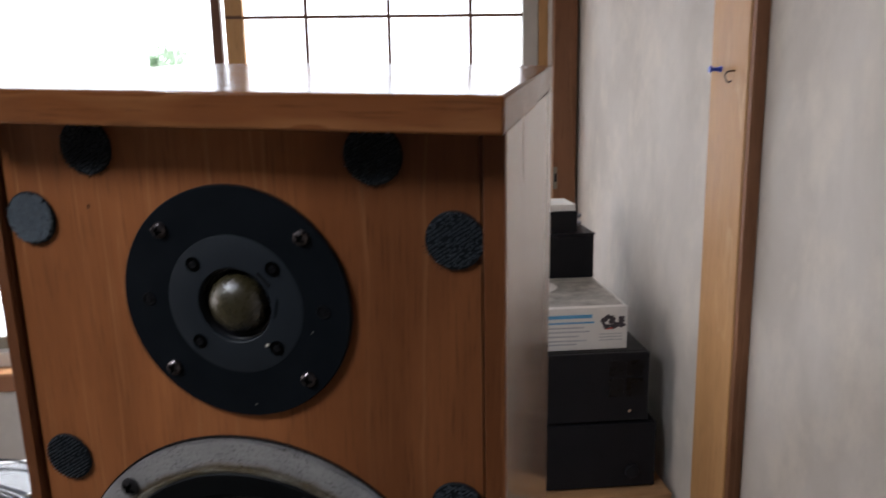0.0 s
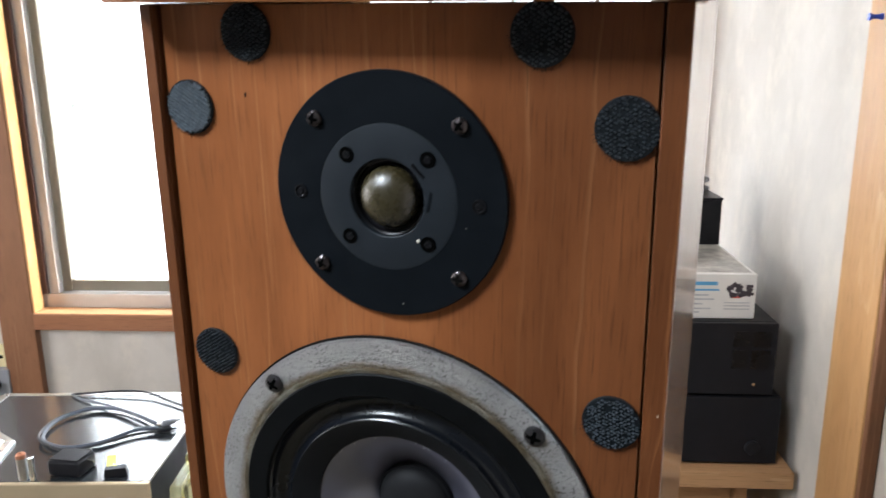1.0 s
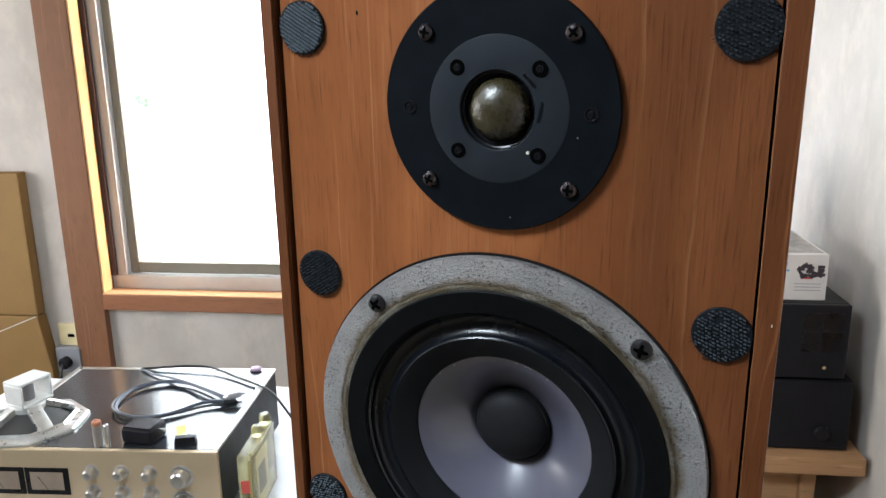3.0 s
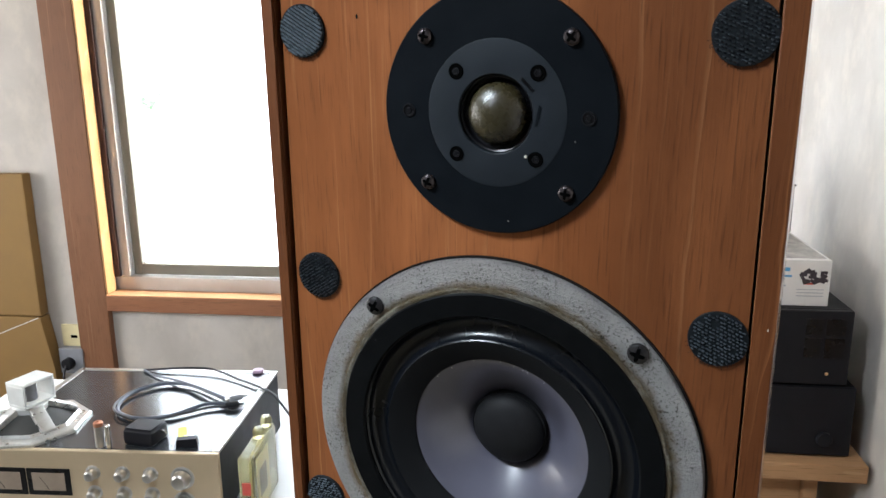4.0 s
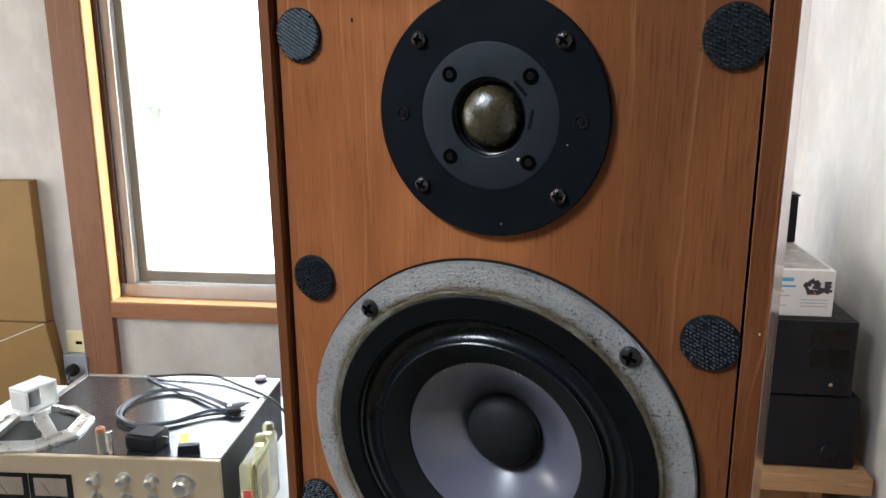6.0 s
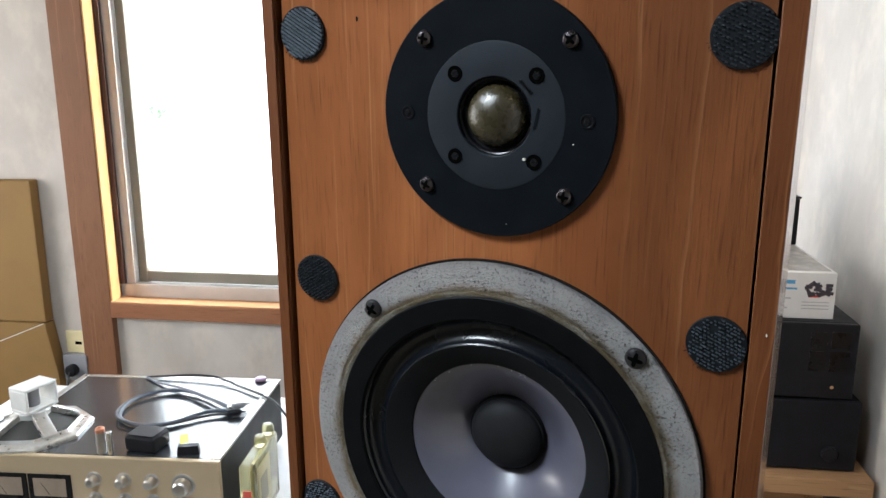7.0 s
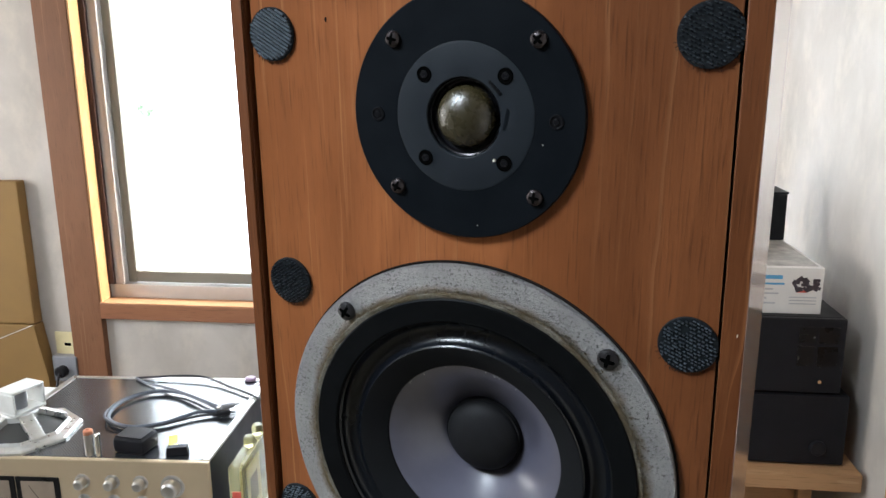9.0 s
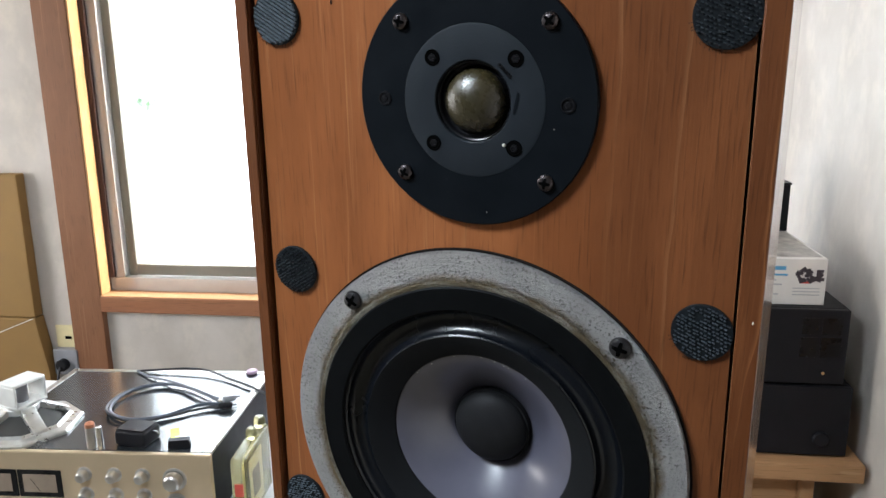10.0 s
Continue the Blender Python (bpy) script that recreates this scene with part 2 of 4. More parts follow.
SOIL = plain("garden_soil", (0.38, 0.35, 0.30), 0.9, vary=0.2, scale=2)


def grey_casting():
    """Pitted silver-grey paint, browned by old glue towards the inner rim in patches."""
    m, nt, b = material("grey_crackle_paint", 0.33, 0.50)
    chips = noise_of(nt, coords(nt), 720.0, 5, 0.7)
    worn = ramp(nt, noise_of(nt, coords(nt), 55.0, 3, 0.6), 0.42, 0.58, 0.28, 1.0)
    cloud = noise_of(nt, coords(nt), 38.0, 4, 0.6)
    c = mix_color(nt, ramp(nt, cloud, 0.3, 0.7), (0.285, 0.285, 0.29), (0.42, 0.42, 0.42))
    pits = nt.nodes.new("ShaderNodeMath")
    pits.operation = "MULTIPLY"
    nt.links.new(ramp(nt, chips, 0.53, 0.61, 0.0, 0.95), pits.inputs[0]), nt.links.new(worn, pits.inputs[1])
    c = mix_color(nt, pits.outputs[0], c, (0.055, 0.052, 0.048))
    flat = nt.nodes.new("ShaderNodeVectorMath")
    flat.operation = "LENGTH"
    nt.links.new(coords(nt, (1, 0.0, 1)), flat.inputs[0])
    rim = nt.nodes.new("ShaderNodeMath")
    rim.operation = "MULTIPLY_ADD"
    nt.links.new(noise_of(nt, coords(nt), 60.0, 5, 0.7), rim.inputs[0])
    rim.inputs[1].default_value = 0.011
    nt.links.new(flat.outputs["Value"], rim.inputs[2])
    c = mix_color(nt, ramp(nt, rim.outputs[0], 0.0930, 0.0886, 0.0, 0.9), c, (0.165, 0.108, 0.038))
    nt.links.new(c, b.inputs["Base Color"])
    bump(nt, b, chips, 1.0, 0.0055)
    return m


def stained_casting():
    m, nt, b = material("glue_stained_paint", 0.6, 0.1)
    chips = noise_of(nt, coords(nt), 800.0, 5, 0.75)
    cloud = noise_of(nt, coords(nt), 45.0, 4, 0.6)
    c = mix_color(nt, ramp(nt, cloud, 0.42, 0.56), (0.20, 0.18, 0.14), (0.085, 0.060, 0.026))
    c = mix_color(nt, ramp(nt, chips, 0.48, 0.62, 0.0, 0.85), c, (0.075, 0.055, 0.032))
    nt.links.new(c, b.inputs["Base Color"])
    bump(nt, b, chips, 1.0, 0.0022)
    return m


def poly_cone():
    m, nt, b = material("polypropylene_cone", 0.30, 0.0)
    n = noise_of(nt, coords(nt), 25.0, 4, 0.6)
    c = mix_color(nt, ramp(nt, n, 0.3, 0.7), (0.068, 0.066, 0.088), (0.095, 0.093, 0.124))
    nt.links.new(c, b.inputs["Base Color"])
    b.inputs["Coat Weight"].default_value, b.inputs["Coat Roughness"].default_value = 1.0, 0.16
    return m


def perforated():
    """Fine perforated steel lid: dark holes in slanting rows."""
    m, nt, b = material("perforated_lid", 0.20, 0.0, Coat_Roughness=0.14)
    v = nt.nodes.new("ShaderNodeTexVoronoi")
    v.inputs["Scale"].default_value, v.inputs["Randomness"].default_value = 245.0, 0.0
    nt.links.new(coords(nt, (1, 1, 0.001), (0, 0, 45)), v.inputs["Vector"])
    solid = ramp(nt, v.outputs["Distance"], 0.31, 0.38)
    c = mix_color(nt, solid, (0.003, 0.003, 0.004), (0.040, 0.044, 0.050))
    nt.links.new(c, b.inputs["Base Color"])
    nt.links.new(ramp(nt, solid, 0.0, 1.0, 0.03, 1.0), b.inputs["Coat Weight"])
    nt.links.new(ramp(nt, solid, 0.0, 1.0, 0.05, 1.0), b.inputs["Specular IOR Level"])
    return m


def window_glass():
    m, nt, b = material("window_glass", 0.0)
    b.inputs["Transmission Weight"].default_value, b.inputs["IOR"].default_value = 1.0, 1.45
    return m


def clear_plastic():
    m, nt, b = material("yellowed_clear_plastic", 0.18)
    b.inputs["Base Color"].default_value = (0.60, 0.57, 0.32, 1)
    b.inputs["Transmission Weight"].default_value, b.inputs["IOR"].default_value = 0.85, 1.3
    return m


def bright_outdoors():
    m = bpy.data.materials.new("hazy_daylight")
    m.use_nodes = True
    nt = m.node_tree
    nt.nodes.remove(nt.nodes["Principled BSDF"])
    e = nt.nodes.new("ShaderNodeEmission")
    n = noise_of(nt, coords(nt, (0.6, 1, 0.5)), 1.2, 4, 0.6)
    nt.links.new(mix_color(nt, ramp(nt, n, 0.35, 0.7), (0.84, 0.93, 1.0), (0.92, 0.97, 1.0)), e.inputs[0])
    e.inputs[1].default_value = 4.4
    nt.links.new(e.outputs[0], nt.nodes["Material Output"].inputs[0])
    return m


def thin_leaf():
    """Thin leaves that daylight shines through."""
    m, nt, b = material("thin_leaf", 0.6)
    n = noise_of(nt, coords(nt), 9.0, 3)
    c = mix_color(nt, ramp(nt, n, 0.3, 0.7), (0.62, 0.78, 0.58), (0.74, 0.84, 0.70))
    t = nt.nodes.new("ShaderNodeBsdfTranslucent")
    mix = nt.nodes.new("ShaderNodeMixShader")
    mix.inputs[0].default_value = 0.7
    nt.links.new(c, b.inputs["Base Color"]), nt.links.new(c, t.inputs[0])
    nt.links.new(b.outputs[0], mix.inputs[1]), nt.links.new(t.outputs[0], mix.inputs[2])
    nt.links.new(mix.outputs[0], nt.nodes["Material Output"].inputs[0])
    return m


LEAF = thin_leaf()
CASTING, STAINED, CONE, LID, GLASS, CLEAR, DAYLIGHT = (grey_casting(), stained_casting(), poly_cone(), perforated(), window_glass(), clear_plastic(), bright_outdoors())

# ---- mesh helpers ----


def link_mesh(name, bm, mat, smooth=20.0):
    me = bpy.data.meshes.new(name)
    bmesh.ops.recalc_face_normals(bm, faces=bm.faces)
    bm.to_mesh(me)
    bm.free()
    me.materials.append(mat)
    if smooth:
        me.shade_smooth()
        me.set_sharp_from_angle(angle=radians(smooth))
    return new(name, me)


def part(name, bm, mat, parent, label="", m=None):
    """One mesh object under a thing or a part, in its local frame."""
    ob = link_mesh(name, bm, mat)
    ob.parent = parent
    if m is not None:
        ob.matrix_basis = m
    return tagged(ob, label)


def thing(name, m, label, category, group="", kind=""):
    ob = new(name)
    ob.empty_display_size = 0.05
    ob.matrix_basis = m
    return tagged(ob, label, category, group, kind)


def setting(name, bm, mat, label="", category=""):
    ob = link_mesh(name, bm, mat)
    ob.matrix_basis = ROOM
    return tagged(ob, label, category, kind="structure")


def box(x0, x1, y0, y1, z0, z1, r=0.0, seg=2, bm=None):
    """A box with rounded edges."""
    b2 = bmesh.new()
    bmesh.ops.create_cube(b2, size=1.0)
    for v in b2.verts:
        v.co = Vector((x0 + (v.co.x + 0.5) * (x1 - x0), y0 + (v.co.y + 0.5) * (y1 - y0), z0 + (v.co.z + 0.5) * (z1 - z0)))
    if r:
        bmesh.ops.bevel(b2, geom=b2.edges[:], offset=r, segments=seg, affect="EDGES", profile=0.5)
    if bm is None:
        return b2
    return join(bm, b2)


def join(bm, b2):
    me = bpy.data.meshes.new("tmp")
    b2.to_mesh(me)
    b2.free()
    bm.from_mesh(me)
    bpy.data.meshes.remove(me)
    return bm


def moved(bm, m):
    bmesh.ops.transform(bm, matrix=m, verts=bm.verts)
    return bm


def lathe(profile, n=64, closed=False):
    """Turns (radius, height) about the local -y axis: height points out of the front."""
    bm = bmesh.new()
    rings = []
    for r, h in profile:
        if r < 1e-6:
            rings.append([bm.verts.new((0, -h, 0))])
        else:
            rings.append([bm.verts.new((r * math.cos(2 * math.pi * i / n), -h, r * math.sin(2 * math.pi * i / n))) for i in range(n)])
    pairs = list(zip(rings, rings[1:]))
    if closed:
        pairs.append((rings[-1], rings[0]))
    for a, b in pairs:
        if len(a) == len(b) == 1:
            continue
        for i in range(n):
            j = (i + 1) % n
            if len(a) == 1:
                bm.faces.new((a[0], b[i], b[j]))
            elif len(b) == 1:
                bm.faces.new((a[i], a[j], b[0]))
            else:
                bm.faces.new((a[i], a[j], b[j], b[i]))
    return bm


def upright(bm):
    """From the lathe's front axis to a standing axis."""
    return moved(bm, pose(0, 0, 0, -90, 0, 0))


def prism(outline, y0, y1, r=0.0):
    """An outline of (x, z) points pushed from y0 to y1."""
    bm = bmesh.new()
    a = [bm.verts.new((x, y0, z)) for x, z in outline]
    b = [bm.verts.new((x, y1, z)) for x, z in outline]
    bm.faces.new(a), bm.faces.new(b[::-1])
    for i in range(len(a)):
        j = (i + 1) % len(a)
        bm.faces.new((a[i], b[i], b[j], a[j]))
    if r:
        bmesh.ops.bevel(bm, geom=bm.edges[:], offset=r, segments=2, affect="EDGES", profile=0.5)
    return bm


def tube(points, radius, n=8, steps=8):
    """A round cord through the points, smoothed."""
    pts = [Vector(p) for p in points]
    path = []
    for i in range(len(pts) - 1):
        p0, p1, p2, p3 = pts[max(i - 1, 0)], pts[i], pts[i + 1], pts[min(i + 2, len(pts) - 1)]
        for s in range(steps):
            t = s / steps
            path.append(0.5 * (2 * p1 + (p2 - p0) * t + (2 * p0 - 5 * p1 + 4 * p2 - p3) * t * t + (3 * p1 - p0 - 3 * p2 + p3) * t ** 3))
    path.append(pts[-1])
    bm = bmesh.new()
    rings = []
    for i, p in enumerate(path):
        d = (path[min(i + 1, len(path) - 1)] - path[max(i - 1, 0)]).normalized()
        side = d.cross(Vector((0, 0, 1)))
        side = side.normalized() if side.length > 1e-4 else Vector((1, 0, 0))
        up = side.cross(d)
        rings.append([bm.verts.new(p + radius * (math.cos(2 * math.pi * k / n) * side + math.sin(2 * math.pi * k / n) * up)) for k in range(n)])
    for a, b in zip(rings, rings[1:]):
        for k in range(n):
            bm.faces.new((a[k], a[(k + 1) % n], b[(k + 1) % n], b[k]))
    bm.faces.new(rings[0]), bm.faces.new(rings[-1][::-1])
    return bm


# ---- the room ----
VW, UW = 1.80, 0.622                   # faces of the window wall and of the side wall
UL, VS, HC = -2.60, -1.50, 2.45
W0, W1, Z0, Z1 = -1.318, 0.546, 0.645, 2.02   # the window's opening

setting("floor", box(UL - 0.1, UW + 0.1, VS - 0.1, VW + 0.14, -0.06, 0.0), MATTING, "pale straw matting floor", "floor")
setting("ceiling", box(UL - 0.1, UW + 0.1, VS - 0.1, VW + 0.14, HC, HC + 0.05), CEILING, "pale board ceiling", "ceiling")
bm = box(UL, W0, VW, VW + 0.12, 0, HC)
box(W0, W1, VW, VW + 0.12, 0, Z0 - 0.05, bm=bm)
box(W0, W1, VW, VW + 0.12, Z1, HC, bm=bm)
box(W1, UW, VW, VW + 0.12, 0, HC, bm=bm)
setting("wall_north", bm, PLASTER, "stained pale grey plaster wall round a wide window", "wall")
setting("wall_east", box(UW, UW + 0.12, VS, VW + 0.12, 0, HC), PLASTER, "stained off-white rough plaster wall", "wall")
bm = box(UL - 0.12, UL, VS, 0.05, 0, HC)
box(UL - 0.12, UL, 1.55, VW + 0.12, 0, HC, bm=bm)
box(UL - 0.12, UL, 0.05, 1.55, 0, 0.65, bm=bm)
box(UL - 0.12, UL, 0.05, 1.55, 1.95, HC, bm=bm)
setting("wall_west", bm, PLASTER, "pale plaster wall with a window opening", "wall")
# unseen wall closing the room, dark to keep bounce and reflections off the speaker
bm = box(UL, UW, VS - 0.12, VS, 0, HC)
setting("wall_south", bm, UNSEEN_DARK, "unseen dark grey-brown wall, made dark to cut bounce light", "wall")

# shade and stem of the unseen added lamp
lamp = thing("added_lamp", ROOM @ pose(*LAMP), "unseen round white lamp added over the loudspeaker", "lamp")
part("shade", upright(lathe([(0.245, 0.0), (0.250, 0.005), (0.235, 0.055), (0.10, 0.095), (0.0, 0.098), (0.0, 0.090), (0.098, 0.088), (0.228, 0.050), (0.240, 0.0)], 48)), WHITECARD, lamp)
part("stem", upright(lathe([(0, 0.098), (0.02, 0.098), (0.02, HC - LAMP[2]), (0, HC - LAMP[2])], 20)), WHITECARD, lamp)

# posts and window trim
setting("trim_post_west", box(-1.426, W0, 1.776, VW + 0.10, 0, HC, 0.003), CEDAR, "reddish cedar post beside the window", "post")
setting("trim_post_corner", box(W1 + 0.003, UW - 0.008, 1.776, VW + 0.10, 0, HC, 0.003), CEDAR, "reddish cedar post in the corner", "post")
setting("trim_post_east", box(0.598, UW + 0.05, 0.764, 0.889, 0, HC, 0.003), PINE, "pale knotty pine post set in the plaster wall", "post")
# the pine post's shaded south side, drawn as a darker cedar strip
setting("trim_batten_east", box(0.6005, UW - 0.001, 0.752, 0.7637, 0, HC, 0.001), CEDAR, "dark brown strip standing for the pine post's shaded side", "batten")
setting("trim_sill", box(W0, W1, 1.772, VW + 0.10, 0.596, 0.645, 0.003), CEDAR_U, "reddish cedar window sill", "sill")
# paler woods over jamb and sill top carry the daylight on the cedar
setting("trim_jamb", box(W0 + 0.0005, W0 + 0.006, 1.778, 1.8275, 0.6490, Z1 - 0.001, 0.001), PINE, "pale orange strip on the jamb, lightened for daylight", "jamb")
setting("trim_sill_top", box(W0 + 0.0005, W1 - 0.001, 1.774, 1.8405, 0.6453, 0.6483, 0.001), CEDAR_DAYLIT, "sill top in paler cedar, lightened for daylight", "sill")
setting("trim_lintel", box(W0, W1, 1.778, VW + 0.10, Z1, Z1 + 0.05, 0.003), CEDAR_U, "reddish cedar window lintel", "lintel")

# the window: a frame, a glazed sash and a glazed lattice sash
win = thing("window_1", ROOM, "wide sliding window with a plain sash and a lattice sash", "window", kind="structure")
VF = 1.842
part("track", box(W0, W1, VF, VF + 0.055, 0.646, 0.690, 0.002), ALU_LIGHT, win, "dull tan lower track")
part("frame_side", box(W0, -1.268, VF, VF + 0.055, 0.691, Z1, 0.002), ALU_LIGHT, win, "grey frame side")
part("stop", box(W0 + 0.001, W0 + 0.022, VF - 0.014, VF - 0.0005, 0.692, Z1, 0.002), STOPWOOD, win, "dark brown wooden stop")
part("frame_side", box(W1 - 0.026, W1, VF, VF + 0.055, 0.691, Z1, 0.002), PINE, win)
sash = part("sash", box(-1.264, -1.235, VF + 0.018, VF + 0.045, 0.692, Z1 - 0.01, 0.003), ALU, win, "bronze aluminium sash")
part("rail", box(-1.2355, -0.376, VF + 0.018, VF + 0.045, 0.694, 0.729, 0.003), ALU, sash)
part("rail", box(-1.2355, -0.376, VF + 0.018, VF + 0.045, Z1 - 0.05, Z1 - 0.01, 0.003), ALU, sash)
part("stile", box(-0.3755, -0.350, VF + 0.014, VF + 0.045, 0.692, Z1 - 0.01, 0.003), DARKWOOD, sash, "dark brown meeting stile")
pane = part("pane", box(-1.2355, -0.376, VF + 0.030, VF + 0.034, 0.7295, Z1 - 0.0505), GLASS, sash)
pane.visible_shadow = False
lat = part("lattice_sash", box(-0.337, -0.288, VF + 0.002, VF + 0.032, 0.692, Z1 - 0.01, 0.003), PINE, win, "pale wooden lattice sash")
part("stile", box(0.475, 0.519, VF + 0.002, VF + 0.032, 0.692, Z1 - 0.01, 0.003), ALU_LIGHT, lat, "grey stile")
part("rail", box(-0.2875, 0.4745, VF + 0.002, VF + 0.032, 0.692, 0.735, 0.003), PINE, lat)
part("rail", box(-0.2875, 0.4745, VF + 0.002, VF + 0.032, Z1 - 0.06, Z1 - 0.01, 0.003), PINE, lat)
for u in (-0.121, 0.104, 0.330):
    part("muntin", box(u - 0.0045, u + 0.0045, VF + 0.004, VF + 0.022, 0.7355, Z1 - 0.0605, 0.001), DARKWOOD, lat)
for z in (1.000, 1.300, 1.600, 1.900):
    part("muntin_end", box(-0.3360, -0.2890, VF - 0.0006, VF + 0.0016, z - 0.004, z + 0.004, 0.0005), DARKWOOD, lat)
    part("muntin", box(-0.2875, 0.4745, VF + 0.006, VF + 0.020, z - 0.004, z + 0.004, 0.001), DARKWOOD, lat)
pane = part("pane", box(-0.2875, 0.4745, VF + 0.024, VF + 0.027, 0.7355, Z1 - 0.0605), GLASS, lat)
pane.visible_shadow = False

# outdoors
ob = setting("ground", box(-40, 40, VW + 0.12, 60, -1.25, -1.20), SOIL, "pale sunlit garden ground", "ground")
ob = setting("backdrop", box(-14, 14, 5.0, 5.05, -1.20, 5.2), DAYLIGHT, "white overexposed daylight outside", "backdrop")


def sapling(m, height, spread, seed):
    """A thin garden sapling: one tapered stem, twigs and a tuft of small leaves."""
    rnd = random.Random(seed)
    root = thing("sapling", m, "thin garden sapling with pale sunlit leaves", "sapling")
    stem = tube([(0, 0, 0), (0.02, 0, height * 0.5), (0, 0, height)], 0.004, 5, 6)
    leaves = bmesh.new()
    for k in range(9):
        a = rnd.uniform(0, 6.28)
        tip = Vector((math.cos(a) * spread, math.sin(a) * spread, height + rnd.uniform(-1, 1) * spread))
        join(stem, tube([(0, 0, height - spread * 0.8), tip], 0.0015, 4, 3))
        for q in range(26):
            c = tip * 1.0 + Vector([rnd.gauss(0, 0.35 * spread) for _ in range(3)])
            size = rnd.uniform(0.012, 0.022)
            turn = Euler([rnd.uniform(0, 6.28) for _ in range(3)]).to_matrix()
            leaves.faces.new([leaves.verts.new(c + turn @ Vector(p) * size) for p in ((-1, 0, 0), (0, -0.45, 0.12), (1, 0, 0), (0, 0.45, 0.12))])
    part("stem", stem, LEAF, root)
    tagged(part("foliage", leaves, LEAF, root), kind="stuff")


sapling(ROOM @ pose(-2.41, 4.2, -1.20), 2.33, 0.045, 3)
sapling(ROOM @ pose(-1.07, 4.2, -1.20), 2.83, 0.055, 5)
sapling(ROOM @ pose(-1.19, 4.3, -1.20), 2.80, 0.030, 6)

# ---- the loudspeaker ----
SPK = LEVEL @ pose(0, 0, 1.30)          # origin at the centre of the tweeter, front face at y = 0
speaker = thing("loudspeaker", SPK, "teak-veneered two-way bookshelf loudspeaker without its grille", "loudspeaker")
ZB, ZTOP, YB = -0.330, 0.0765, 0.192    # bottom, underside of the top board, back


def half(z):
    return 0.1057 - 0.0205 * z          # half width of the baffle


def plank(xa, xb, z0, z1, y0, y1, r=0.0012):
    """A panel whose sides follow the cabinet's taper; xa, xb are added to the half width, negative ones mirror."""
    s = 1 if xb > 0 or xa > 0 else -1
    return prism([(s * (half(z0) + abs(xa)), z0), (s * (half(z0) + abs(xb)), z0), (s * (half(z1) + abs(xb)), z1), (s * (half(z1) + abs(xa)), z1)], y0, y1, r)


GAP = {-1: 0.0026, 1: 0.0012}            # the seams beside the baffle
RIM = {-1: 0.0091, 1: 0.0102}            # the outer faces of the sides


def holed(outline, holes, y0, y1, n=96):
    """A panel of that outline with round holes (x, z, radius) through it."""
    bm = bmesh.new()
    loops = [[bm.verts.new((x, y0, z)) for x, z in outline]]
    for cx, cz, r in holes:
        loops.append([bm.verts.new((cx + r * math.cos(2 * math.pi * i / n), y0, cz + r * math.sin(2 * math.pi * i / n))) for i in range(n)])
    edges = [bm.edges.new((a, b)) for loop in loops for a, b in zip(loop, loop[1:] + loop[:1])]
    faces = [f for f in bmesh.ops.triangle_fill(bm, edges=edges, use_beauty=True)["geom"] if isinstance(f, bmesh.types.BMFace)]
    made = bmesh.ops.extrude_face_region(bm, geom=faces)["geom"]
    bmesh.ops.translate(bm, vec=(0, y1 - y0, 0), verts=[v for v in made if isinstance(v, bmesh.types.BMVert)])
    return bm


XW, ZW = 0.0012, -0.1610                # centre of the woofer
XT, ZT = 0.0007, 0.0001                 # centre of the tweeter
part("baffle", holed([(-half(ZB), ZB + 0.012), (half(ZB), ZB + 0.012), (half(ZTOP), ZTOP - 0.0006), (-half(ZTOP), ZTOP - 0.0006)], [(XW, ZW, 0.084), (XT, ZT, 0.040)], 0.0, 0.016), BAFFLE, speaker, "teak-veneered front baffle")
for s in (-1, 1):
    part("gap", plank(s * 0.0, s * 0.006, ZB + 0.012, ZTOP - 0.001, 0.009, 0.0155, 0.0), GROOVE, speaker, "dark gap beside the baffle")
for s in (-1, 1):
    bm = plank(s * GAP[s], s * RIM[s], ZB, ZTOP - 0.0002, -0.0015, YB)
    for v in bm.verts:                  # the cabinet widens slightly towards its back
        v.co.x += s * 0.0024 * max(0.0, v.co.y) / YB
    part("side_panel", bm, SIDEWOOD_SHEEN if s > 0 else EDGE, speaker, "teak side panel")
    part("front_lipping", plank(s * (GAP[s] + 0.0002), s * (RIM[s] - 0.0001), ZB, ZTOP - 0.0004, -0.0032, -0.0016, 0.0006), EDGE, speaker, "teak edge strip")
part("top_board", box(-0.1165, 0.1162, -0.0215, YB + 0.002, ZTOP, ZTOP + 0.0138, 0.0012), TOPWOOD, speaker, "polished teak top board")
part("bottom_board", box(-half(ZB) - 0.0085, half(ZB) + 0.0095, -0.001, YB, ZB - 0.012, ZB - 0.0003, 0.001), EDGE, speaker)
part("back_panel", box(-0.103, 0.103, YB - 0.016, YB - 0.002, ZB, ZTOP - 0.001), EDGE, speaker)


def at_front(x, z, y=0.0):
    return Matrix.Translation((x, y, z))


